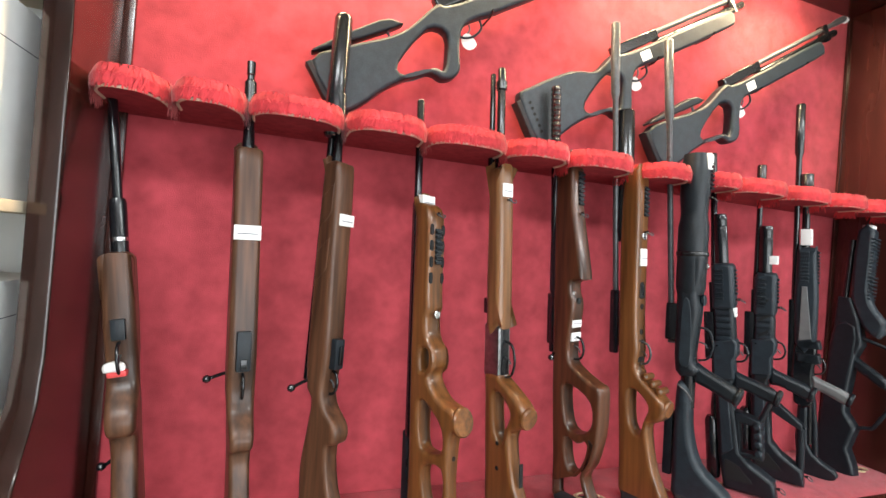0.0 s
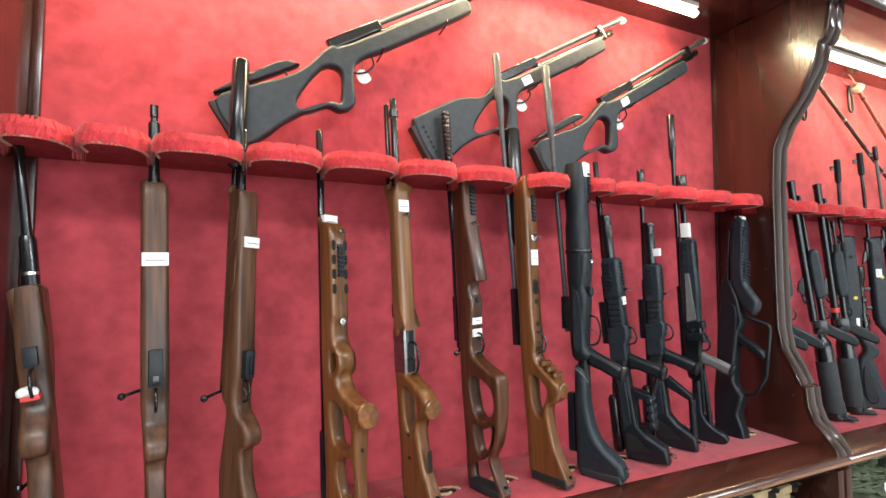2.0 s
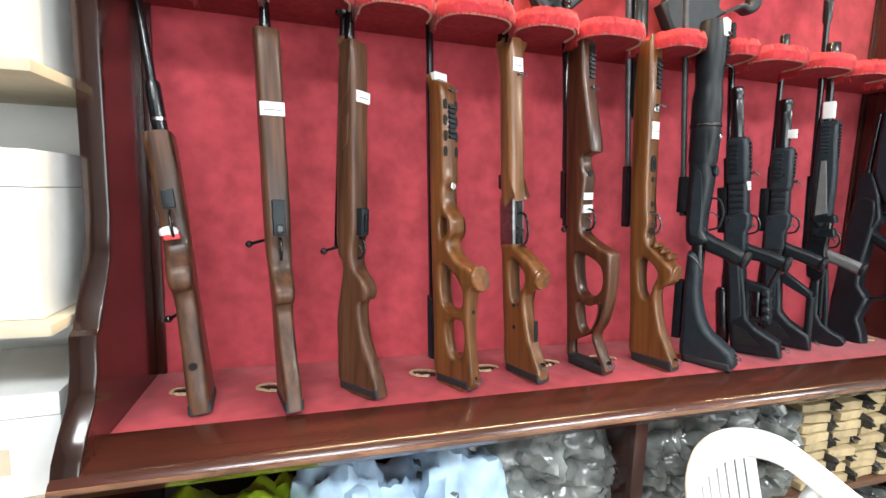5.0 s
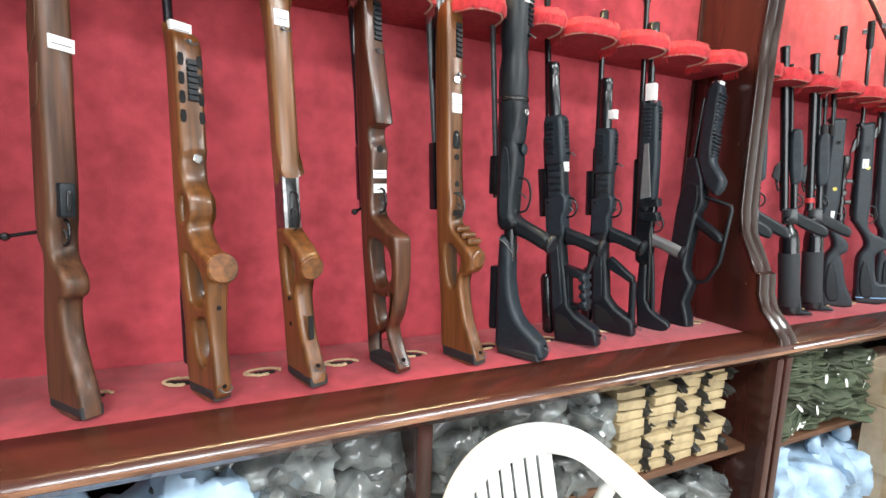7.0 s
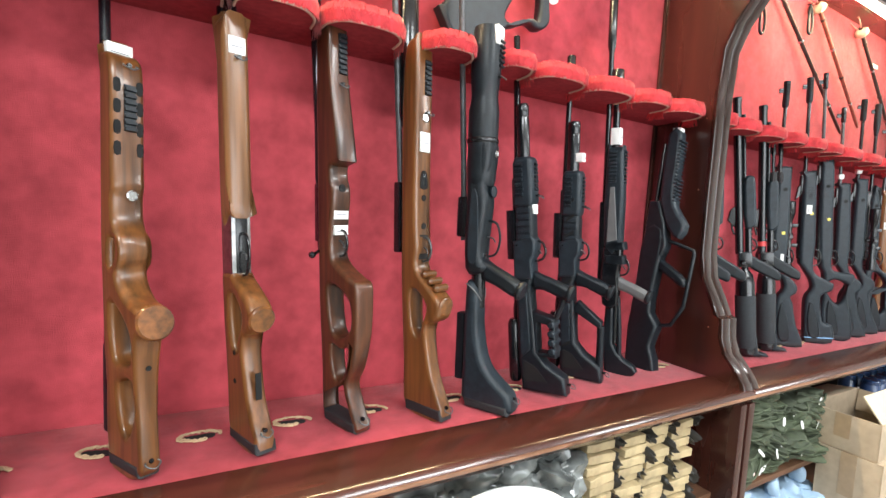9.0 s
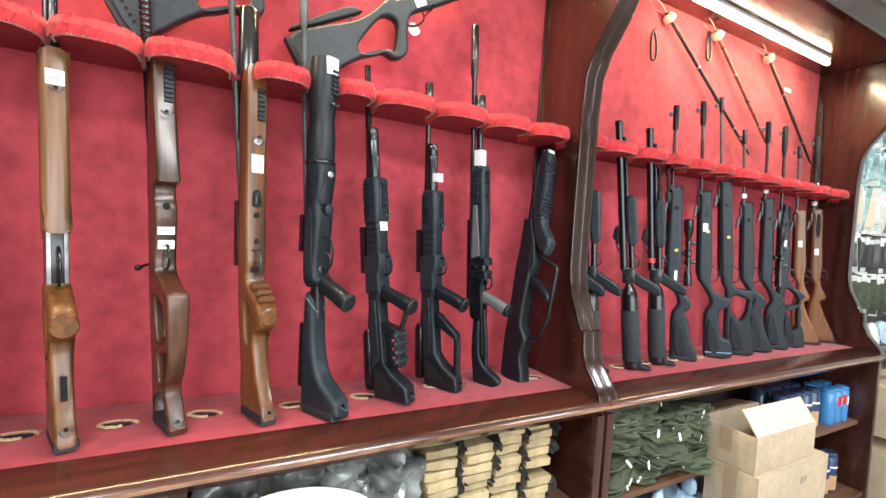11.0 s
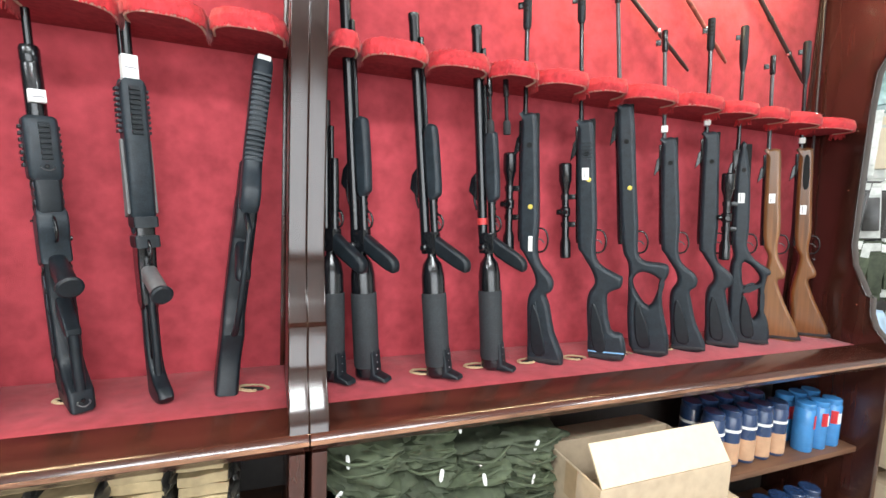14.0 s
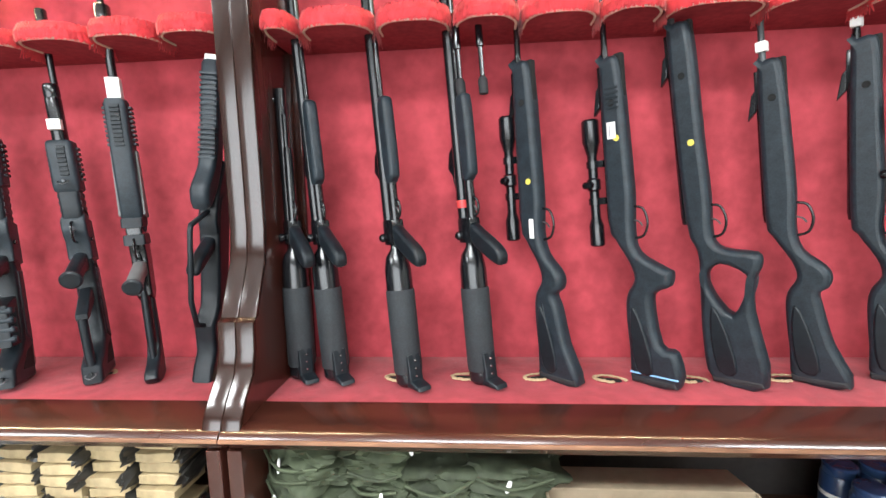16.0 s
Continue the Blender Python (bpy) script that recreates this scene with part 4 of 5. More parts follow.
for sgn in (-1, 1):
    part("side_plate", slab([(-0.014, 0.46), (0.020, 0.47), (0.006, 0.65), (-0.008, 0.65)], 0.007, GREYGRIP, 0.002, steps=1, shift=sgn * 0.0285), g, "pale grey side plate")
    for k in range(9):
        z = 0.665 + k * 0.0125
        part("side_rail_tooth", box(-0.014, 0.010, min(sgn * 0.025, sgn * 0.034), max(sgn * 0.025, sgn * 0.034), z, z + 0.007, POLYGREY, 0.001), g)
for z0, z1 in ((0.435, 0.462), (0.385, 0.415)):
    part("trigger_cage", slab([(-0.020, z0), (-0.020, z1), (0.040, z1), (0.044, z0)], 0.052, POLYMER, 0.006, steps=1, holes=([(0.008, z0 + 0.007), (0.008, z1 - 0.007), (0.030, z1 - 0.007), (0.032, z0 + 0.007)],)), g, "open black trigger housing")
part("rear_post", rod([(0.022, 0, 0.27), (0.030, 0, 0.16), (0.034, 0, 0.04)], 0.009, POLYMER, 2), g)
part("scope_rail", box(-0.046, -0.027, -0.012, 0.012, 0.30, 0.60, STEEL, 0.003), g)
rail(g, 0.027, 0.66, 0.775, 0.022, 0)
part("grip", slab([(0.022, 0.338), (0.05, 0.328), (0.112, 0.300), (0.120, 0.278), (0.108, 0.260), (0.05, 0.288), (0.020, 0.298)], 0.034, GREYGRIP, 0.012, res=2), g, "grey grip")
part("grip_cap", lathe([(0.020, -0.004), (0.024, 0), (0.024, 0.006), (0.019, 0.010)], POLYMER, 18), g, "", pose(0.116, 0, 0.279, 0, 108, 0))
ring(g, 0.026, 0.375, 0.022, 0.03)
barrel(g, 0.78, n, 0.011, -0.004, muzzle=0.09)
tag(g, 0.012, 0.822, 0.032, 0.056, wrap=0.028)
long_barrel(g, 1.765, 2.072, 0.30, 0.0085, muzzle=0.17, back=0.035)

# a stubby gun that leans against the cabinet side
m, n = stand((2.022, 1.10), (2.096, 1.630), 8, 0.07)
g = thing("airgun", "black pump gun with ridged fore-end leaning on the cabinet side", "rifle", m, "display rifles")
part("butt", slab([(-0.034, 0), (-0.040, 0.30), (-0.034, 0.50), (0.030, 0.50), (0.036, 0.40), (0.030, 0.30), (0.030, 0.20), (0.064, 0.155), (0.048, 0.08), (0.076, 0.0)], 0.054, POLYMER, 0.010, steps=2), g)
part("receiver", slab([(-0.036, 0.42), (-0.036, 0.60), (0.000, 0.60), (0.034, 0.52), (0.050, 0.44), (0.036, 0.40)], 0.050, POLYMER, 0.008, steps=1), g, "black receiver")
part("barrel", lathe([(0.010, 0.54), (0.010, n)], STEEL, 14, (-0.022, 0)), g)
pump = part("pump_handle", slab([(-0.006, 0.845), (0.042, 0.845), (0.048, 0.63), (0.072, 0.565), (0.104, 0.520), (0.086, 0.470), (0.044, 0.500), (0.008, 0.575), (-0.004, 0.65)], 0.046, POLYGREY, 0.012, steps=2, res=2), g, "ridged slate fore-end")
for k in range(18):
    z = 0.60 + k * 0.0125
    part("ridge", box(0.040 - (0.004 if k > 4 else -0.006), 0.0515 - (0.003 if k > 6 else -0.004), -0.0215, 0.0215, z, z + 0.006, POLYGREY, 0.001), pump)
part("price_tag", box(0.004, 0.034, -0.016, 0.016, 0.846, 0.866, PAPER, 0.003), g, "white paper cap tag")
part("stock_frame", rod([(0.02, 0, 0.47), (0.135, 0, 0.435), (0.140, 0, 0.42), (0.132, 0, 0.24), (0.10, 0, 0.17), (0.04, 0, 0.15)], 0.007, POLYMER, 1), g, "bent black stock frame")
part("grip", slab([(0.018, 0.40), (0.05, 0.385), (0.125, 0.335), (0.120, 0.305), (0.05, 0.345), (0.018, 0.365)], 0.034, POLYMER, 0.010), g)

# --- second cabinet: four airguns on air bottles
def bottle_gun(toe, mx, mz, turn, fore=True, label="black airgun with a grey-sleeved air bottle for a butt", tall=True):
    m, n = stand(toe, (mx, mz), turn, 0.055)
    g = thing("airgun", label, "rifle", m, "airguns on air bottles")
    part("bottle", lathe([(0.026, 0.0), (0.034, 0.010), (0.035, 0.20), (0.034, 0.30), (0.028, 0.335), (0.014, 0.355), (0.012, 0.375)], STEEL, 24), g, "polished black air bottle")
    part("sleeve", lathe([(0.0355, 0.035), (0.0368, 0.04), (0.0368, 0.245), (0.0355, 0.25)], SLEEVE, 24), g, "dull grey sleeve")
    shoe = part("butt_shoe", slab([(-0.030, 0.0), (-0.032, 0.07), (0.036, 0.085), (0.040, 0.02), (0.072, 0.010), (0.076, 0.0)], 0.040, POLYMER, 0.006, steps=1), g, "black butt shoe")
    for z in (0.03, 0.05, 0.07):
        part("rivet", lathe([(0.003, 0), (0.002, 0.0015)], CHROME, 8), shoe, "", pose(0.039, 0.0, z, 0, 90, 0))
    part("valve_block", box(-0.026, 0.024, -0.018, 0.018, 0.365, 0.43, STEEL, 0.006), g)
    part("valve_knob", lathe([(0.006, 0), (0.011, 0.004), (0.011, 0.014), (0.007, 0.018)], STEEL, 12), g, "", pose(-0.01, -0.018, 0.385, 90, 0, 0))
    part("grip", slab([(0.018, 0.415), (0.05, 0.396), (0.110, 0.354), (0.122, 0.328), (0.108, 0.310), (0.05, 0.342), (0.016, 0.370)], 0.032, POLYMER, 0.009, res=2), g)
    part("grip_hollow", lathe([(0.013, 0), (0.012, 0.0012), (0.008, 0.0005)], HOLE, 4), g, "hollow grip end", pose(0.1158, 0, 0.3185, 0, 128, 0))
    ring(g, 0.020, 0.455, 0.018, 0.024)
    part("lower_tube", lathe([(0.012, 0.42), (0.012, 0.60), (0.011, 0.62)], STEEL, 16, (0.014, 0)), g)
    part("barrel", lathe([(0.0145, 0.42), (0.0155, 0.44), (0.0155, n - 0.02), (0.017, n - 0.015), (0.017, n)] if tall else [(0.014, 0.42), (0.014, n)], STEEL, 16, (-0.018, 0)), g)
    part("second_tube", lathe([(0.007, 0.62), (0.007, n - 0.07)], STEEL, 12, (0.004, 0)), g)
    if fore:
        part("fore_end", slab([(0.002, 0.53), (-0.002, 0.70), (0.010, 0.735), (0.030, 0.735), (0.040, 0.71), (0.042, 0.56), (0.034, 0.53)], 0.030, POLYGREY, 0.010, res=2), g, "slate fore-end")
    for k in range(4):
        part("adjust_pin", lathe([(0.004, 0), (0.004, 0.01)], STEEL, 8), g, "", pose(0.018, 0.0, 0.465 + k * 0.018, 0, 90, 0))
    part("sight_block", slab([(-0.060, 0.56), (-0.034, 0.53), (-0.030, 0.62), (-0.050, 0.60)], 0.016, STEEL, 0.003, steps=1), g)
    part("scope_lever", rod([(-0.036, 0, 0.50), (-0.044, 0, 0.54), (-0.034, 0, 0.58)], 0.004, STEEL), g)
    return g, n


g, n = bottle_gun((2.325, 1.10), 2.272, 1.60, 40, False, "short black airgun on an air bottle beside the upright", False)
part("front_knob", lathe([(0.008, 0), (0.013, 0.004), (0.013, 0.016), (0.008, 0.02)], STEEL, 12), g, "", pose(-0.02, -0.015, n - 0.03, 90, 0, 0))
bottle_gun((2.425, 1.09), 2.318, 1.885, 40)
bottle_gun((2.63, 1.05), 2.513, 1.871, 40)
g, n = bottle_gun((2.82, 1.07), 2.712, 1.872, 40, label="black airgun on an air bottle with a folded bipod")
part("trigger_band", lathe([(0.0165, 0.455), (0.0165, 0.475)], REDTAG, 16, (-0.018, 0)), g, "dark red band")
for k, dx in enumerate((0.0, 0.052)):
    leg = part("bipod_leg", lathe([(0.006, 0), (0.006, 0.10), (0.009, 0.102), (0.009, 0.17), (0.007, 0.175)], STEEL, 10), g, "folded bipod leg", pose(0.020 + dx * 0.7, -0.004 + dx * 0.8, 0.74))
    part("bipod_foot", lathe([(0.011, -0.012), (0.012, 0), (0.012, 0.022), (0.008, 0.03)], RUBBER, 12), leg)
part("bipod_clamp", box(-0.004, 0.062, -0.012, 0.050, 0.905, 0.93, STEEL, 0.005), g)


# --- second cabinet: spring air rifles
def scope(x, y, z0, parent=None):
    sc = part("scope", lathe([(0.014, 0), (0.019, 0.004), (0.019, 0.055), (0.0125, 0.075), (0.0125, 0.145), (0.0175, 0.15), (0.0175, 0.175), (0.0125, 0.18), (0.0125, 0.235), (0.020, 0.265), (0.022, 0.27), (0.022, 0.325), (0.018, 0.33)], STEEL, 20), parent, "black telescopic sight", pose(x, y, z0))
    part("turret", lathe([(0.009, 0), (0.010, 0.004), (0.010, 0.014), (0.008, 0.018)], STEEL, 12), sc, "", pose(0, -0.012, 0.162, 90, 0, 0))
    part("turret", lathe([(0.009, 0), (0.010, 0.004), (0.010, 0.014), (0.008, 0.018)], STEEL, 12), sc, "", pose(-0.012, 0, 0.162, 0, -90, 0))
    for z in (0.11, 0.205):
        part("mount_ring", lathe([(0.016, z), (0.016, z + 0.018)], STEEL, 16), sc)
        part("mount_foot", box(0.010, 0.034, -0.009, 0.009, z, z + 0.018, STEEL, 0.002), sc)
    return sc


def air_rifle(label, toe, muzzle, st, stock, mat=POLYGREY, thick=0.044, holes=(), brake="slots", guard=0.405, turn=46, pin=None, reach=0.126, dot=None, tg=None, belly=0.036, btag=None):
    g, n = gun(label, toe, muzzle, turn, reach, "spring air rifles")
    s = part("stock", slab(stock, thick, mat, 0.014, holes=holes, res=3), g)
    part("butt_pad", slab([(0.014 if mat is POLYGREY else -0.004, -0.001), (reach, -0.001), (reach - 0.004, 0.016), (0.012 if mat is POLYGREY else -0.006, 0.016)], thick + 0.003, RUBBER, 0.006, steps=1), s)
    part("action_tube", lathe([(0.013, 0.40), (0.0155, 0.42), (0.0155, st - 0.10), (0.013, st - 0.09)], STEEL, 16, (-0.018, 0)), g, "black action tube")
    part("breech", box(-0.034, -0.004, -0.011, 0.011, st - 0.11, st - 0.02, STEEL, 0.004), g)
    if brake == "slots":
        barrel(g, st - 0.06, n, 0.0075, -0.016)
        b = part("muzzle_brake", lathe([(0.009, n - 0.115), (0.0135, n - 0.105), (0.0135, n), (0.006, n), (0.006, n - 0.01)], POLYMER, 16, (-0.016, 0)), g)
        for k in range(4):
            for sgn in (-1, 1):
                part("brake_slot", box(-0.022, -0.010, sgn * 0.0125 - 0.0015, sgn * 0.0125 + 0.0015, n - 0.022 - k * 0.014, n - 0.015 - k * 0.014, HOLE), b, "dark vent slot")
    elif brake == "fat":
        barrel(g, st - 0.06, n, 0.0075, -0.016)
        part("muzzle_weight", lathe([(0.008, n - 0.17), (0.014, n - 0.13), (0.015, n - 0.10), (0.015, n - 0.006), (0.012, n)], POLYMER, 16, (-0.016, 0)), g)
    else:
        barrel(g, st - 0.06, n, 0.0072, -0.016, mat=GREYSTEEL)
        part("muzzle_sleeve", lathe([(0.0075, n - 0.075), (0.0105, n - 0.07), (0.0105, n - 0.004), (0.009, n)], STEEL, 14, (-0.016, 0)), g)
    part("front_sight", box(-0.046, -0.028, -0.004, 0.004, n - 0.050, n - 0.030, STEEL, 0.002), g)
    part("rear_sight", slab([(-0.052, st - 0.135), (-0.034, st - 0.115), (-0.030, st - 0.06), (-0.042, st - 0.075)], 0.016, STEEL, 0.002, steps=1), g)
    ring(g, belly - 0.002, guard, 0.026, 0.040)
    if mat is POLYGREY:
        part("barrel_slot", box(0.010, belly - 0.006, -0.009, 0.009, st - 0.17, st + 0.001, HOLE, 0.003), s, "dark slot for the barrel")
        part("cheek_panel", slab([(0.030, 0.030), (0.072, 0.034), (0.050, 0.150), (0.026, 0.195), (0.018, 0.120)], thick + 0.008, POLYMER, 0.005), s, "raised cheek panel")
    if pin:
        side_hole(s, 0.004, pin, thick, 0.008)
    if dot:
        part("sticker", lathe([(0.008, 0), (0.0075, 0.0008)], GOLDDOT, 14), s, "yellow round sticker", pose(0.012, -thick / 2, dot, 90, 0, 0))
    if btag:
        part("barrel_tag", box(-0.027, -0.004, -0.013, 0.013, btag - 0.012, btag + 0.012, PAPER, 0.003), g, "white paper tag round the barrel")
    if tg:
        t = part("price_tag", box(-0.010, 0.012, -thick / 2 - 0.0012, -thick / 2 + 0.004, tg - 0.020, tg + 0.020, PAPER), g, "white paper price tag")
        part("print", box(-0.004, -0.002, -thick / 2 - 0.0018, -thick / 2 - 0.0013, tg - 0.015, tg + 0.015, INK), t, "line of grey print")
    return g, n


g, n = air_rifle("black synthetic air rifle with telescopic sight and yellow sticker", (3.03, 1.085), (2.88, 2.005), 0.81, spring_stock(0.81, 0.090), brake="slots", dot=0.515, pin=0.71)
tag(g, 0.020, 0.395, 0.03, 0.05, -0.008)
scope(-0.064, 0, 0.36, g)
part("cheek_groove", slab([(0.030, 0.03), (0.060, 0.03), (0.045, 0.18), (0.030, 0.20)], 0.0462, POLYGREY, 0.006), g)
b_outline = spring_stock(0.81, 0.120)
b_outline[17:] = [(0.122, 0.282), (0.116, 0.250), (0.088, 0.236), (0.072, 0.21), (0.086, 0.10), (0.124, 0.085), (0.128, 0.0)]
g, n = air_rifle("black air rifle with pistol grip, scope and blue line", (3.262, 1.062), (3.078, 2.06), 0.815, b_outline, brake="slots", dot=0.615, tg=0.635, pin=0.70)
part("butt_line", slab([(0.012, 0.022), (0.129, 0.022), (0.129, 0.026), (0.012, 0.026)], 0.0475, BLUELINE, 0.0005, steps=1), g, "thin pale blue spacer")
for k in range(5):
    part("grip_rib", box(-0.010, 0.022, -0.0235, 0.0235, 0.685 + k * 0.012, 0.690 + k * 0.012, POLYMER), g)
scope(-0.068, 0, 0.345, g)
out6 = [(0.014, 0), (-0.004, 0.10), (0.000, 0.24), (0.002, 0.33), (-0.020, 0.42), (-0.026, 0.86), (-0.010, 0.885), (0.014, 0.885), (0.030, 0.85), (0.034, 0.62), (0.038, 0.46), (0.036, 0.37), (0.060, 0.338), (0.126, 0.326), (0.134, 0.298), (0.124, 0.274),
        (0.116, 0.250), (0.112, 0.18), (0.130, 0.0)]
air_rifle("black air rifle with skeleton stock and open Y-shaped brace", (3.462, 1.062), (3.219, 2.11), 0.885, out6, holes=([(0.018, 0.272), (0.050, 0.300), (0.102, 0.274), (0.098, 0.232), (0.068, 0.175), (0.030, 0.222)],), brake="thin", dot=0.60, pin=0.76)
air_rifle("plain black synthetic air rifle with rounded pistol grip", (3.655, 1.067), (3.445, 1.986), 0.79, spring_stock(0.79, 0.098), brake="thin", pin=0.70, btag=0.825)
g, n = air_rifle("black synthetic air rifle with slotted muzzle and scope", (3.85, 1.08), (3.665, 2.065), 0.83, spring_stock(0.83, 0.098), brake="slots", pin=0.72, btag=0.87)
sc = scope(0.060, -0.026, 0.345, g)
out9 = [(-0.004, 0), (-0.020, 0.10), (-0.022, 0.30), (-0.012, 0.36), (-0.022, 0.43), (-0.022, 0.70), (-0.006, 0.80), (0.008, 0.80), (0.030, 0.66), (0.036, 0.46), (0.032, 0.40), (0.060, 0.345), (0.112, 0.305), (0.118, 0.285), (0.104, 0.265), (0.100, 0.15), (0.118, 0.09), (0.118, 0.0)]
air_rifle("black thumbhole air rifle with pointed fore-end", (4.025, 1.08), (3.842, 2.07), 0.80, out9, holes=([(0.020, 0.325), (0.050, 0.318), (0.082, 0.275), (0.075, 0.245), (0.030, 0.225)], [(0.030, 0.20), (0.080, 0.225), (0.085, 0.13), (0.060, 0.10)]), brake="fat", dot=None, tg=0.59, pin=0.70)
air_rifle("beech-stocked air rifle with slim grey barrel", (4.225, 1.078), (4.018, 1.988), 0.80, sporter(0.80, 0.062), mat=BEECH, brake="thin", tg=0.60, turn=40)
g, n = air_rifle("amber-stocked air rifle with dark fore-end insert", (4.425, 1.078), (4.214, 2.075), 0.82, sporter(0.82, 0.062), mat=OAKSTOCK, brake="fat", turn=40, tg=0.56, btag=0.855)
for sgn in (-1, 1):
    part("fore_insert", slab([(-0.006, 0.66), (0.014, 0.66), (0.012, 0.78), (-0.006, 0.78)], 0.003, HOLE, 0.001, shift=sgn * 0.0212), g, "dark inset panel")


# ---------------------------------------------------------------- guns hung on the felt above the rest
def hung(o, mz, label, adjustable):
    o, e = Vector(o), Vector(mz)
    z = (e - o)
    n = z.length
    z.normalize()
    x = Vector((z.z, 0, -z.x))
    y = z.cross(x)
    m = Matrix((x, y, z)).transposed().to_4x4()
    m.translation = o
    g = thing("air_rifle", label, "rifle", m, "rifles hung on the felt")
    outer = [(-0.020, 0.0), (-0.022, 0.10), (-0.008, 0.20), (-0.012, 0.27), (-0.038, 0.36), (-0.022, 0.42), (-0.020, 0.80), (-0.010, 0.86), (0.024, 0.86), (0.034, 0.82), (0.034, 0.52), (0.030, 0.455), (0.036, 0.405), (0.080, 0.37), (0.132, 0.345), (0.146, 0.315), (0.138, 0.285), (0.112, 0.262), (0.102, 0.20), (0.104, 0.13),
             (0.118, 0.05), (0.105, 0.0)]
    if not adjustable:
        outer[0:3] = [(-0.028, 0.0), (-0.044, 0.05), (-0.040, 0.19)]
    stock = part("stock", slab(outer, 0.040, POLYGREY, 0.009, holes=([(0.010, 0.305), (0.035, 0.35), (0.090, 0.325), (0.118, 0.300), (0.102, 0.278), (0.092, 0.20), (0.060, 0.195)],), res=2), g, "slate synthetic thumbhole stock")
    part("butt_pad", slab([(-0.022, -0.014), (0.108, -0.014), (0.106, 0.001), (-0.022, 0.001)], 0.036, RUBBER, 0.004, steps=1), g)
    if adjustable:
        part("cheek_piece", slab([(-0.046, 0.03), (-0.034, 0.035), (-0.022, 0.235), (-0.032, 0.245), (-0.052, 0.20)], 0.034, POLYMER, 0.006), g, "raised black cheek piece")
        for z0 in (0.10, 0.21):
            part("cheek_post", lathe([(0.004, -0.012), (0.004, 0.018)], GREYSTEEL, 8), g, "", pose(-0.024, 0, z0, 0, 90, 0))
    else:
        for k in range(6):
            side_hole(stock, -0.005 + k * 0.017, 0.022, 0.040, 0.0045)
    part("receiver", slab([(-0.058, 0.36), (-0.060, 0.54), (-0.026, 0.54), (-0.024, 0.36)], 0.028, STEEL, 0.006, steps=1), g, "black receiver")
    part("barrel", lathe([(0.0085, 0.52), (0.0085, n - 0.06), (0.012, n - 0.05), (0.012, n)], GREYSTEEL, 14, (-0.048, 0)), g)
    part("air_cylinder", lathe([(0.013, 0.53), (0.0135, 0.54), (0.0135, n - 0.075), (0.010, n - 0.07)], STEEL, 16, (-0.018, 0)), g, "black air cylinder")
    part("barrel_band", box(-0.062, -0.002, -0.013, 0.013, n - 0.14, n - 0.115, STEEL, 0.004), g)
    ring(g, 0.032, 0.425, 0.026, 0.040, POLYMER)
    bolt(g, 0.40, 1, 0.02)
    t = part("price_tag", slab([(0.055, 0.40), (0.050, 0.425), (0.085, 0.435), (0.092, 0.41), (0.078, 0.395)], 0.003, PAPER, 0.0008, shift=0.012), g, "white paper tag on a string")
    part("price_tag", slab([(-0.052, n - 0.012), (-0.056, n + 0.012), (-0.036, n + 0.030), (-0.030, n - 0.002)], 0.004, PAPER, 0.0008), g, "white paper tag on the muzzle")
    part("price_tag", slab([(-0.008, 0.44), (0.020, 0.44), (0.020, 0.48), (-0.008, 0.48)], 0.0415, PAPER, 0.0004, steps=1), g, "white paper price tag") if not (adjustable and o.x < 1) else None
    for z0 in (0.50, 0.75):
        part("wall_hook", rod([(0.036, 0.055, z0), (0.036, 0.0, z0), (0.028, -0.024, z0)], 0.003, STEEL, 1), g, "small black wall hook", None)
    return g


hung((0.170, 1.240, 1.880), (1.015, 1.240, 2.412), "slate air rifle with raised cheek piece hung on the felt", True)
hung((0.725, 1.240, 1.885), (1.590, 1.240, 2.398), "slate thumbhole air rifle with studded butt hung on the felt", False)
hung((1.170, 1.240, 1.872), (2.055, 1.240, 2.412), "slate air rifle with cheek piece hung beside the upright", True)


# ---------------------------------------------------------------- cleaning rods and sticks on the felt of the second cabinet
def stick(p, q, mat, label, knot=True, r=0.009):
    p, q = Vector(p), Vector(q)
    d = q - p
    s = thing("walking_stick", label, "stick", Matrix.Translation(p) @ d.to_track_quat("Z", "Y").to_matrix().to_4x4(), "sticks on the felt")
    n = d.length
    part("shaft", lathe([(r, 0), (r, n * 0.5), (r * 0.85, n - 0.03), (r * 0.6, n)], mat, 12), s)
    for k in range(4):
        z = n * (0.12 + 0.22 * k)
        part("joint_band", lathe([(r * 1.25, z), (r * 1.3, z + 0.006), (r * 1.25, z + 0.012)], CHROME if k % 2 else POLEDARK, 12), s)
    if knot:
        part("tied_tassel", crumple(0.06, 0.05, 0.05, CARDLIGHT, p.x, 0.3, 2), s, "pale knotted tie", pose(0, 0, 0.01))
        part("cord", rod([(0.004, 0, 0.02), (0.03, -0.015, -0.05), (0.02, -0.012, -0.11), (-0.01, -0.012, -0.06), (0.0, 0, 0.02)], 0.0022, PIPING), s, "pale hanging cord")
    return s


stick((2.86, 1.272, 2.46), (3.66, 1.272, 1.90), POLEDARK, "dark jointed stick with pale tie hung slanting on felt")
stick((3.25, 1.272, 2.48), (3.86, 1.272, 1.96), POLERED, "reddish jointed stick with pale tie hung slanting on felt")
stick((3.745, 1.272, 2.48), (4.36, 1.272, 1.94), POLEDARK, "dark stick with pale tie hung slanting on red felt")
stick((4.425, 1.27, 2.33), (4.41, 1.20, 0.83), POLEDARK, "thin dark rod standing in the cabinet corner", False, 0.006)
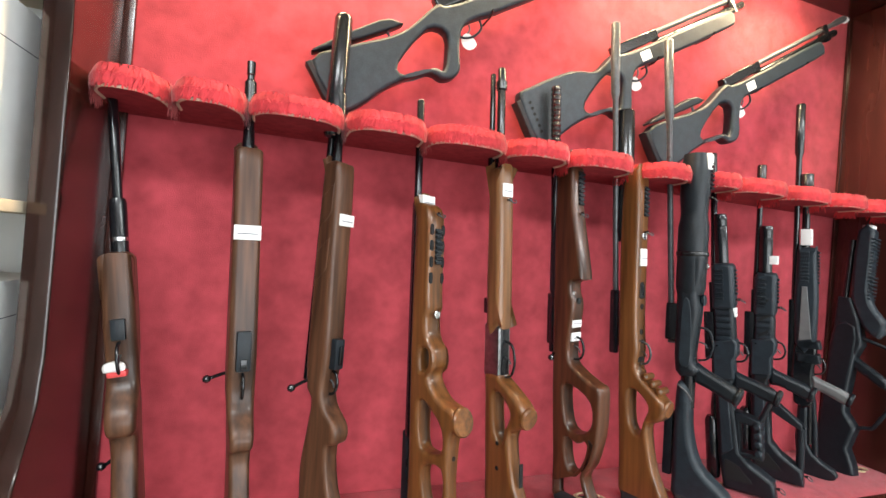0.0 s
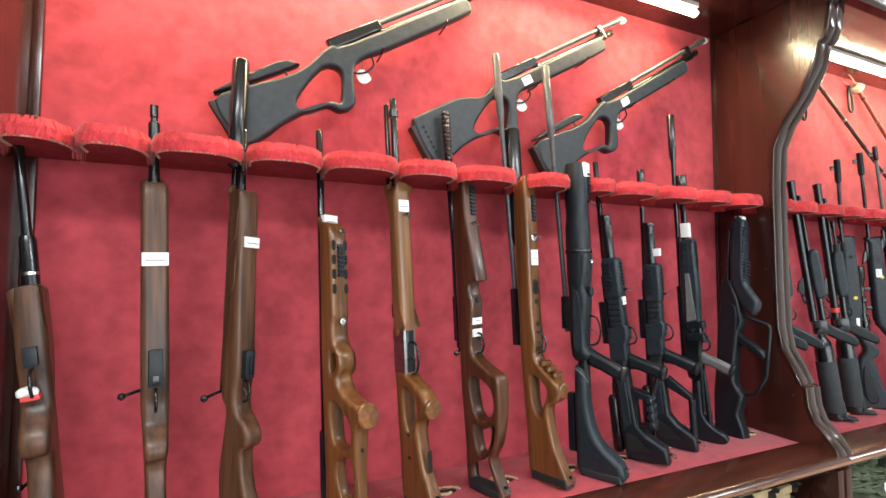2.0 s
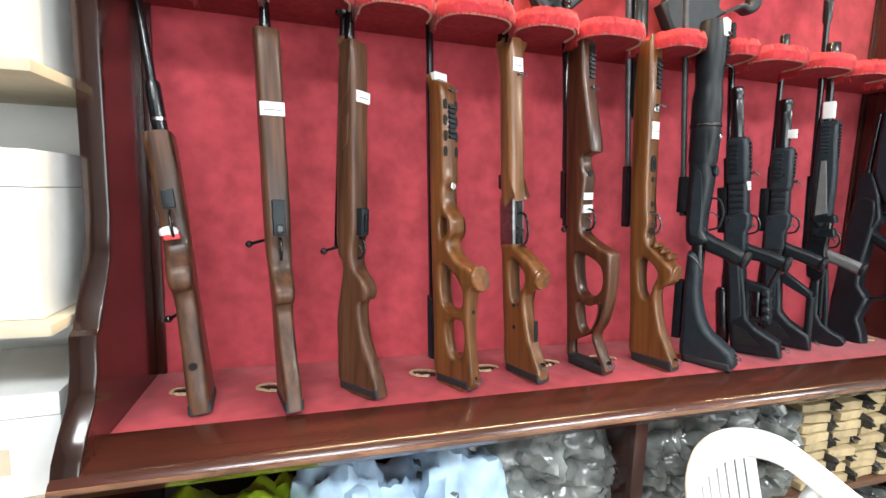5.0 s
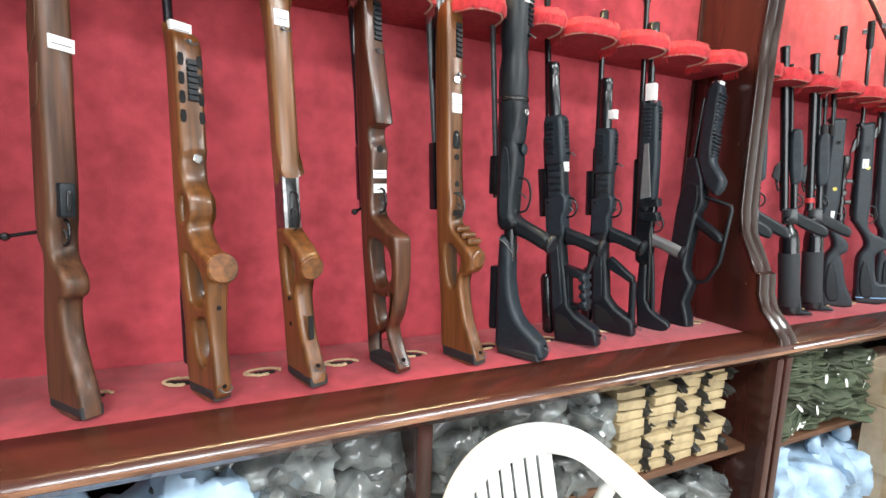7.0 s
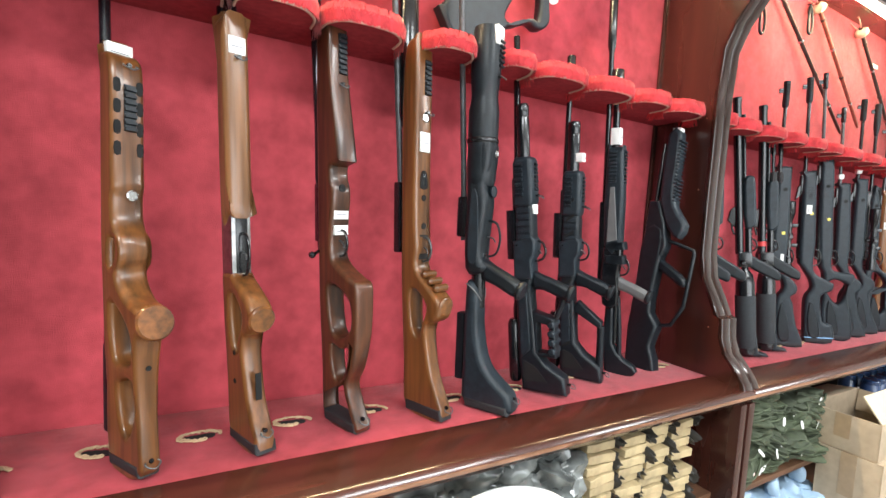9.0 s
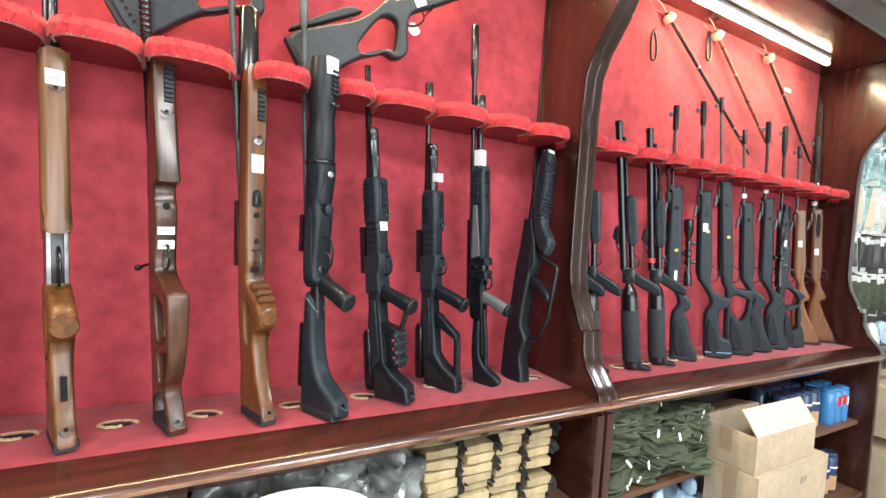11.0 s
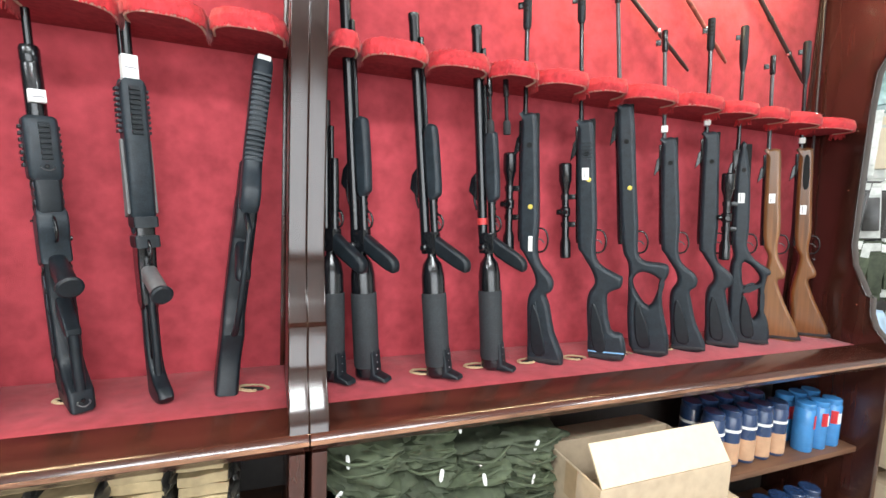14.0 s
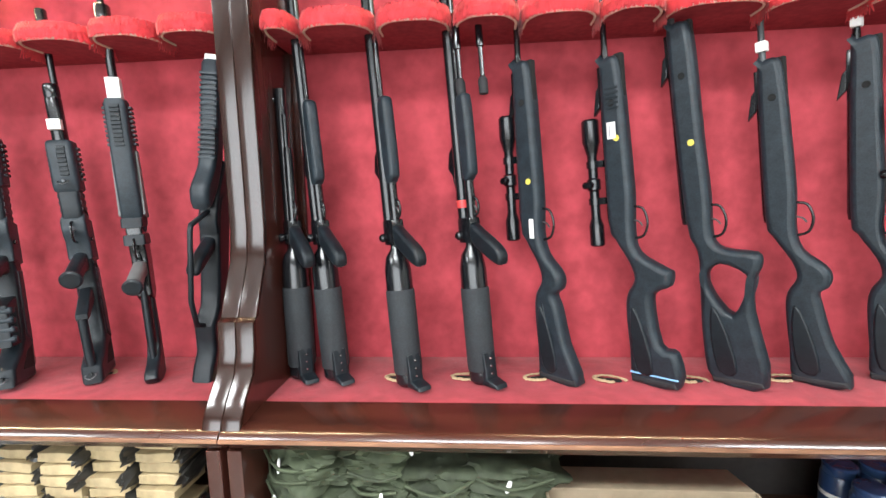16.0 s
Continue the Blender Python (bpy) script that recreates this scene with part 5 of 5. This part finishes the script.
for hx, hz in ((2.80, 2.26), (3.22, 2.36)):
    hk = thing("cord_loop", "black cord loop hanging on the red felt", "cord", pose(hx, 1.285, hz))
    part("loop", rod([(0, 0, 0.10), (0.02, -0.006, 0.04), (0.014, -0.008, -0.03), (-0.014, -0.008, -0.03), (-0.018, -0.006, 0.04)], 0.006, POLYMER, 3, True), hk)
    part("hook", rod([(0, 0.014, 0.11), (0, -0.006, 0.105), (0, -0.01, 0.115)], 0.0025, STEEL, 1), hk)
lt = thing("wall_label", "small white paper label pinned on the felt", "label", pose(4.06, 1.298, 2.345))
part("paper", box(-0.035, 0.035, -0.002, 0, -0.010, 0.010, PAPER), lt)
part("print", box(-0.028, 0.028, -0.0028, -0.0022, -0.003, 0.003, INK), lt)

# ---------------------------------------------------------------- chains on the felt shelf
def chain(x, y, ang, n, seed):
    r = random.Random(seed)
    ch = thing("lock_chain", "thin brass security chain lying on the red felt shelf", "chain", pose(x, y, SHELF + 0.003, 0, 0, ang), "lock chains")
    part("slot_hole", slab([(-0.026, -0.009), (0.026, -0.009), (0.026, 0.009), (-0.026, 0.009)], 0.0016, HOLE, 0.0004, steps=3), ch, "dark hole in the felt", pose(0, 0, -0.002, -90, 0, 0))
    link = rod([(0.0045, 0, 0), (0, 0.003, 0), (-0.0045, 0, 0), (0, -0.003, 0)], 0.0017, BRASSCHAIN, 2, True, 1)
    for k in range(n):
        t = k / n * 5.2
        part("link", link, ch, "", pose(0.042 * math.cos(t) * (1 - 0.04 * t) + r.uniform(-0.002, 0.002), 0.020 * math.sin(t) + r.uniform(-0.002, 0.002), 0.001 + 0.001 * (k % 2), 30 * (k % 2), 0, math.degrees(t) + 90 + r.uniform(-15, 15)))


for i, (cx, cy) in enumerate(((-0.14, 1.16), (0.05, 1.14), (0.26, 1.13), (0.43, 1.15), (0.60, 1.15), (0.79, 1.15), (0.98, 1.15), (1.21, 1.14), (1.42, 1.14), (1.68, 1.16), (2.08, 1.13),
                              (2.56, 1.13), (2.74, 1.14), (2.93, 1.14), (3.11, 1.13), (3.31, 1.13), (3.54, 1.14))):
    chain(cx, cy, rng.uniform(-20, 20), 34, i)

# ---------------------------------------------------------------- white plastic chair
def chair(m):
    c = thing("plastic_chair", "white moulded plastic garden chair drawn up to the cabinet", "chair", m)
    seat_z, half = 0.43, 0.150
    # one broad band runs from arm to arm over the back
    crest = [(-0.300, -0.20, 0.635), (-0.318, -0.04, 0.650), (-0.312, 0.08, 0.680), (-0.285, 0.17, 0.735), (-0.225, 0.245, 0.795), (-0.12, 0.295, 0.827), (0.0, 0.312, 0.836),
             (0.12, 0.295, 0.827), (0.225, 0.245, 0.795), (0.285, 0.17, 0.735), (0.312, 0.08, 0.680), (0.318, -0.04, 0.650), (0.300, -0.20, 0.635)]
    line = rounded(crest, 4, False)
    verts, faces = [], []
    for p in line:
        rise = max(0.0, min(1.0, (p.z - 0.65) / 0.18))
        inward = Vector((-p.x * 0.20 * (1 - rise * 0.5), -0.012 * rise, -0.030 - 0.030 * rise))
        for k in range(5):
            q = p + inward * (k / 4)
            bulge = 0.010 * math.sin(math.pi * k / 4)
            verts.append((q.x, q.y - bulge * rise, q.z + bulge * (1 - rise)))
    for a in range(len(line) - 1):
        for k in range(4):
            faces.append((a * 5 + k, (a + 1) * 5 + k, (a + 1) * 5 + k + 1, a * 5 + k + 1))
    me = bpy.data.meshes.new("m")
    me.from_pydata(verts, [], faces)
    band = part("arm_and_back_band", finish(me, WHITEPLASTIC, 60), c, "broad white band from arm to arm")
    so = band.modifiers.new("solid", "SOLIDIFY")
    so.thickness, so.offset = 0.008, 0
    part("rolled_edge", rod(line, 0.008, WHITEPLASTIC, 1), band)

    # slotted panel under the middle of the band
    def shell(u, z):
        return Vector((u, 0.205 + 0.095 * (z - seat_z) / 0.39 - 0.55 * u * u, z))
    slots = [-0.105, -0.063, -0.021, 0.021, 0.063, 0.105]
    verts, faces, nu, nz = [], [], 76, 20
    for i in range(nu):
        u = -half + 2 * half * i / (nu - 1)
        top = 0.795 - 1.1 * u * u
        for j in range(nz):
            verts.append(shell(u, seat_z + (top - seat_z) * j / (nz - 1)))
    for i in range(nu - 1):
        u = -half + 2 * half * (i + 0.5) / (nu - 1)
        for j in range(nz - 1):
            if any(abs(u - s) < 0.0065 for s in slots) and 2 < j < nz - 2:
                continue
            faces.append((i * nz + j, (i + 1) * nz + j, (i + 1) * nz + j + 1, i * nz + j + 1))
    me = bpy.data.meshes.new("m")
    me.from_pydata(verts, [], faces)
    back = part("backrest", finish(me, WHITEPLASTIC, 60), c, "white back panel with upright slots")
    so = back.modifiers.new("solid", "SOLIDIFY")
    so.thickness, so.offset = 0.007, 0
    part("seat", slab([(-0.23, -0.22), (0.23, -0.22), (0.24, 0.0), (0.21, 0.23), (-0.21, 0.23), (-0.24, 0.0)], 0.03, WHITEPLASTIC, 0.012, steps=3), c, "", pose(0, 0, seat_z, -90, 0, 0) @ pose(0, 0, 0))
    for s in (-1, 1):
        part("leg", rod([(s * 0.290, -0.20, 0.625), (s * 0.255, -0.215, 0.30), (s * 0.265, -0.24, 0.012)], 0.020, WHITEPLASTIC, 3), c)
        part("leg", rod([(s * 0.270, 0.17, 0.69), (s * 0.235, 0.22, 0.50), (s * 0.225, 0.25, 0.30), (s * 0.245, 0.30, 0.012)], 0.020, WHITEPLASTIC, 3), c)
    return c


chair(pose(1.175, 0.535, FLOOR, 0, 0, 18))

# ---------------------------------------------------------------- cartons in front of the second cabinet
def carton(x0, x1, y0, y1, z0, z1, label, flaps=False, turn=0.0):
    cx, cy = (x0 + x1) / 2, (y0 + y1) / 2
    c = thing("cardboard_box", label, "box", pose(cx, cy, z0, 0, 0, turn), "stacked cartons")
    w, d, h = x1 - x0, y1 - y0, z1 - z0
    t = 0.005
    for nm, bx in (("side", (-w / 2, -w / 2 + t, -d / 2 + t, d / 2 - t)), ("side", (w / 2 - t, w / 2, -d / 2 + t, d / 2 - t)), ("front", (-w / 2, w / 2, -d / 2, -d / 2 + t)), ("back", (-w / 2, w / 2, d / 2 - t, d / 2))):
        part(nm, box(*bx, 0, h, CARDBOARD, 0.0015), c)
    part("bottom", box(-w / 2 + t, w / 2 - t, -d / 2 + t, d / 2 - t, 0, t, CARDBOARD), c)
    if flaps:
        part("flap", box(-w / 2 + 0.006, w / 2 - 0.006, -0.003, 0.003, 0, 0.112, CARDLIGHT, 0.001), c, "raised pale flap", pose(0, -d / 2 + 0.004, h, -36, 0, 0))
        part("flap", box(-w / 2 + 0.006, w / 2 - 0.006, -0.003, 0.003, 0, 0.12, CARDBOARD, 0.001), c, "", pose(0, d / 2 - 0.004, h, -100, 0, 0))
        for s in (-1, 1):
            part("flap", box(-0.003, 0.003, -d / 2 + 0.01, d / 2 - 0.01, 0, 0.10, CARDBOARD, 0.001), c, "", pose(s * (w / 2 - 0.004), 0, h, 0, -s * 168, 0))
    else:
        for s in (-1, 1):
            part("flap", box(-w / 2 + t, w / 2 - t, min(s * 0.002, s * d / 2 * 0.995), max(s * 0.002, s * d / 2 * 0.995), h - 0.006, h - 0.001, CARDBOARD, 0.001), c)
        part("tape", box(-w / 2 - 0.0008, w / 2 + 0.0008, -0.026, 0.026, h - 0.001, h + 0.0006, TAPE), c, "brown parcel tape")
    part("tape", box(-w / 2 - 0.0012, -w / 2 - 0.0002, -0.026, 0.026, h * 0.35, h, TAPE), c, "brown parcel tape")
    return c


carton(2.925, 3.405, 0.745, 0.985, 0.465, 0.615, "open cardboard box with raised pale flap, on another box", True)
c = carton(2.92, 3.50, 0.725, 0.935, 0.19, 0.463, "closed cardboard box under an open one")
for k, (sx, sh) in enumerate(((0.0, 0.0), (0.018, 0.004), (0.040, 0.0))):
    part("pen_mark", rod([(0.05 + sx, -0.1055, 0.185), (0.052 + sx, -0.1058, 0.20 + sh), (0.056 + sx, -0.1055, 0.215)], 0.0014, INK, 2), c, "hand-drawn dark mark")
carton(2.93, 3.49, 0.72, 0.915, FLOOR, 0.188, "closed cardboard box standing on the floor")

# ---------------------------------------------------------------- cans on the lower shelves
def can(x, y, z, kind, h, r, group):
    c = thing("spray_can", {"blue": "blue aerosol can with red and white mark on shelf", "navy": "navy can with tan lower band on shelf"}[kind], "can", pose(x, y, z, 0, 0, rng.uniform(-30, 30)), group)
    body = CANBLUE if kind == "blue" else CANNAVY
    part("body", lathe([(r * 0.95, 0), (r, 0.004), (r, h * 0.86), (r * 0.9, h * 0.89)], body, 22), c)
    part("cap", lathe([(r * 0.9, h * 0.89), (r * 0.93, h * 0.90), (r * 0.93, h * 0.985), (r * 0.85, h)], body if kind == "navy" else CANBLUE, 22), c)
    if kind == "blue":
        for k, (u, w, hh) in enumerate(((-0.2, 0.35, 0.055), (0.35, 0.25, 0.045))):
            me = bpy.data.meshes.new("m")
            vs, fs = [], []
            for i in range(7):
                a = -math.pi / 2 + u + (i / 6 - 0.5) * w * 2
                vs += [((r + 0.0008) * math.cos(a), (r + 0.0008) * math.sin(a), h * 0.50), ((r + 0.0008) * math.cos(a), (r + 0.0008) * math.sin(a), h * 0.50 + hh)]
                if i:
                    fs.append((2 * i - 2, 2 * i, 2 * i + 1, 2 * i - 1))
            me.from_pydata(vs, [], fs)
            part("mark", finish(me, CANRED if k == 0 else PAPER), c, "red and white printed mark")
    else:
        part("band", lathe([(r + 0.0005, h * 0.05), (r + 0.0008, h * 0.06), (r + 0.0008, h * 0.42), (r + 0.0005, h * 0.43)], CANCREAM, 22), c, "tan printed band")
        part("line", lathe([(r + 0.0005, h * 0.62), (r + 0.0009, h * 0.63), (r + 0.0009, h * 0.66), (r + 0.0005, h * 0.67)], PAPER, 22), c, "white printed line")
    return c


for k in range(3):
    for j in range(2):
        can(4.18 + k * 0.085 + 0.01 * j, 1.0 + j * 0.09, 0.396, "blue", 0.20, 0.037, "cans on the middle shelf")
for k in range(5):
    for j in range(2):
        can(3.68 + k * 0.088, 1.02 + j * 0.095, 0.396, "navy", 0.215, 0.040, "cans on the middle shelf")
for k in range(6):
    can(3.80 + k * 0.095, 1.0, FLOOR + 0.086, "navy", 0.225, 0.042, "cans on the bottom board")

# ---------------------------------------------------------------- olive cloth bundles
for k in range(26):
    col, row = k % 4, k // 4
    w, h = rng.uniform(0.19, 0.25), rng.uniform(0.055, 0.075)
    b = thing("cloth_bundle", "folded olive cloth pouch with small white tag, in a pile", "pouch", pose(2.375 + col * 0.155 + rng.uniform(-0.02, 0.02), 1.02 + rng.uniform(-0.02, 0.03), 0.393 + row * 0.046, rng.uniform(-16, 8), rng.uniform(-20, 20) * (1 if row < 5 else 0.3), rng.uniform(-40, 40)), "olive pouches")
    part("body", crumple(w, 0.20, h * 1.15, OLIVE, k + 1.5, 0.34, 4, 8), b)
    if rng.random() < 0.75:
        part("white_tag", slab([(-0.004, -0.014), (0.004, -0.014), (0.005, 0.013), (-0.004, 0.014)], 0.002, PAPER, 0.0006), b, "small white paper tag", pose(rng.uniform(-0.06, 0.06), -0.113, h * 0.5, rng.uniform(-25, 10), rng.uniform(-35, 35), 0))
    part("strap", rod([(-w * 0.4, -0.09, h * 0.6), (0, -0.118, h * 0.45), (w * 0.4, -0.085, h * 0.7)], 0.004, OLIVE, 3), b)
for k in range(3):
    b = thing("plastic_bag", "pale blue and white plastic bag stuffed on bottom board", "bag", pose(2.45 + k * 0.22, 1.0, FLOOR + 0.085, 0, 0, k * 40), "plastic bags")
    part("body", crumple(0.26, 0.24, 0.30, BLUEBAG, 40 + k, 0.3, 4), b)
    part("knot", crumple(0.07, 0.05, 0.08, BLUEBAG, 60 + k, 0.4, 2), b, "", pose(0, -0.02, 0.28))

# ---------------------------------------------------------------- gold packs and wrapped goods under the first cabinet
for row in range(10):
    for col in range(4):
        if (row, col) in ((9, 1), (9, 0), (4, 3)):
            continue
        p = thing("small_pack", "pale gold paper pack with dark wrapped end in a stack", "pack", pose(1.615 + col * 0.122 + rng.uniform(-0.008, 0.008), 1.01 + rng.uniform(-0.012, 0.012), 0.4285 + row * 0.0312, 0, rng.uniform(-2, 2), rng.uniform(-5, 5)), "gold packs")
        wave = rng.uniform(-0.004, 0.004)
        part("body", slab([(-0.053, 0.004), (-0.020, 0.001 + wave * 0.3), (0.014, 0.003), (0.049, 0.002), (0.050, 0.027), (0.014, 0.029 + wave * 0.5), (-0.018, 0.027 + wave), (-0.053, 0.026)], 0.12, GOLDPACK, 0.002, steps=1), p)
        if row % 2 == 0:
            part("wrapped_end", crumple(0.026, 0.13, 0.050, PACKDARK, row * 5 + col, 0.5, 3, 12), p, "crumpled dark wrapper end", pose(0.062, -0.010, 0.001))
i = 0
for z0, xs in ((0.428, (1.03, 1.16, 1.30, 1.44)), (0.55, (1.02, 1.15, 1.29, 1.44)), (0.645, (1.05, 1.18, 1.31, 1.43)), (0.385, (0.45, 0.60, 0.76, 0.85)), (0.50, (0.47, 0.62, 0.77, 0.86)), (0.615, (0.50, 0.66, 0.82)), (FLOOR + 0.086, (1.05, 1.25, 1.45, 1.65, 1.85, 2.05)), (FLOOR + 0.27, (1.10, 1.35, 1.60, 1.85, 2.05))):
    for x in xs:
        i += 1
        b = thing("wrapped_parcel", "goods wrapped in crumpled clear plastic, piled on a shelf", "parcel", pose(x, 1.03 + rng.uniform(-0.03, 0.04), z0, rng.uniform(-8, 8), 0, rng.uniform(0, 180)), "clear plastic parcels")
        part("wrap", crumple(0.21, 0.20, 0.15, CLEARWRAP, i, 0.36, 4, 8), b)
for k, (x, z, sx, sz, mat, lab) in enumerate(((-0.08, 0.50, 0.20, 0.14, LIME, "lime green glossy plastic bag lying on the pile"), (0.07, 0.50, 0.16, 0.15, LIME, "lime green glossy plastic bag lying on the pile"), (0.20, 0.45, 0.16, 0.26, BLUEBAG, "pale blue plastic bag on the lower shelf"),
                                              (0.33, 0.45, 0.22, 0.20, BLUEBAG, "pale blue plastic bag on the lower shelf"), (0.48, 0.50, 0.25, 0.24, BLUEBAG, "pale blue plastic bag on the lower shelf"))):
    b = thing("plastic_bag", lab, "bag", pose(x, 1.0, 0.384, 0, 0, 25 * k), "plastic bags")
    part("body", crumple(sx, 0.22, sz + (z - 0.384), mat, 80 + k, 0.28, 4), b)

# ---------------------------------------------------------------- side bays beyond the cabinets
def shelf_unit(x0, x1, label, levels, back):
    s = thing("shelf_unit", label, "shelf", pose(0, 0, 0))
    part("back", box(x0, x1, WALL + 0.04, WALL + 0.07, FLOOR, 2.55, back), s)
    for z in levels:
        part("shelf_board", box(x0, x1, 0.93, WALL + 0.039, z - 0.02, z, CARDLIGHT if back is PLASTER else MAHOG_X, 0.002), s)
    return s


shelf_unit(-1.60, -0.29, "pale shelf unit with white boxes beside the cabinet", (0.30, 0.72, 1.06, 1.50, 1.95), PLASTER)
for z, hs in ((0.72, (0.20, 0.16)), (1.06, (0.30, 0.22)), (1.50, (0.34, 0.28)), (1.95, (0.30, 0.26)), (0.30, (0.28, 0.24))):
    for k, x in enumerate((-0.31, -0.62, -0.94, -1.26)):
        h = hs[k % 2]
        b = thing("white_box", "white carton on the pale side shelf", "box", pose(x - 0.14, 1.14, z, 0, 0, rng.uniform(-4, 4)), "white cartons")
        part("carton", box(-0.13, 0.13, -0.17, 0.12, 0.0005, h, PALEPACK if k % 2 else WHITEPLASTIC, 0.003), b)
        part("lid_line", box(-0.1305, 0.1305, -0.1708, 0.10, h * 0.78, h * 0.785, INK), b)
        part("print_panel", box(-0.09, 0.05, -0.1712, -0.1704, h * 0.25, h * 0.5, TEAL if (k + int(z * 10)) % 3 == 0 else CARDLIGHT), b, "printed panel")
shelf_unit(4.50, 6.9, "dark wall unit with rows of hanging packs beyond the cabinet", (0.30, 0.80), GREYBOARD)
for row, (z, mat, h) in enumerate(((2.34, TEAL, 0.20), (2.12, TEAL, 0.27), (1.84, PALEPACK, 0.30), (1.52, PACKDARK, 0.25), (1.25, OLIVE, 0.30))):
    for k in range(26):
        x = 4.59 + k * 0.075
        rows_mat = (TEAL if k % 5 == 0 else CARDLIGHT if k % 3 == 0 else PALEPACK) if row == 2 else mat
        b = thing("hanging_pack", "clear and teal blister pack hanging on a wall hook" if rows_mat is TEAL else "dark blister pack with pale header on a wall hook" if row > 2 else "pale card pack hanging on a wall hook", "pack", pose(x, 1.20, z + rng.uniform(-0.02, 0.02), 0, rng.uniform(-6, 6), rng.uniform(-62, -30)), "hanging packs")
        w = 0.075 if row != 2 else 0.085
        part("card", box(-w / 2, w / 2, -0.002, 0.002, -h, 0, PALEPACK if k % 3 == 0 else rows_mat, 0.001), b)
        part("blister", box(-w * 0.42, w * 0.42, -0.022, -0.003, -h * 0.86, -h * 0.22, rows_mat, 0.006), b, "moulded front")
        part("header", box(-w * 0.46, w * 0.46, -0.0035, -0.0022, -h * 0.17, -h * 0.04, PALEPACK if row > 2 or k % 4 == 0 else rows_mat), b)
        part("hook", rod([(0, 0.13, 0.006), (0, 0.0, 0.004), (0, -0.03, 0.012)], 0.0022, CHROME, 1), b, "", pose(0, 0, -0.006))
for k in range(5):
    b = thing("paper_pack", "pale paper pack standing on the dark shelf", "pack", pose(4.68 + k * 0.15, 1.02, 0.80, -14, 0, rng.uniform(-15, 15)), "paper packs")
    part("body", crumple(0.13, 0.05, 0.16, PALEPACK if k % 2 else BLUEBAG, 120 + k, 0.15, 3), b)
for k in range(6):
    x = 4.72 + (k % 3) * 0.33
    z = FLOOR + 0.001 if k < 3 else 0.30
    h = 0.33 if k < 3 else 0.30
    carton(x - 0.15, x + 0.15, 0.80, 1.15, z if k < 3 else 0.3005, z + h, "brown printed carton stored under the hanging packs")

# ---------------------------------------------------------------- floor tiles
TILE = box(-0.1965, 0.1965, -0.1965, 0.1965, 0, 0.004, FLOORTILE, 0.0012)
fl = bpy.data.objects["floor"]
for i in range(23):
    for j in range(12):
        part("tile", TILE, fl, "", pose(-1.99 + i * 0.4, -3.0 + j * 0.4, FLOOR))
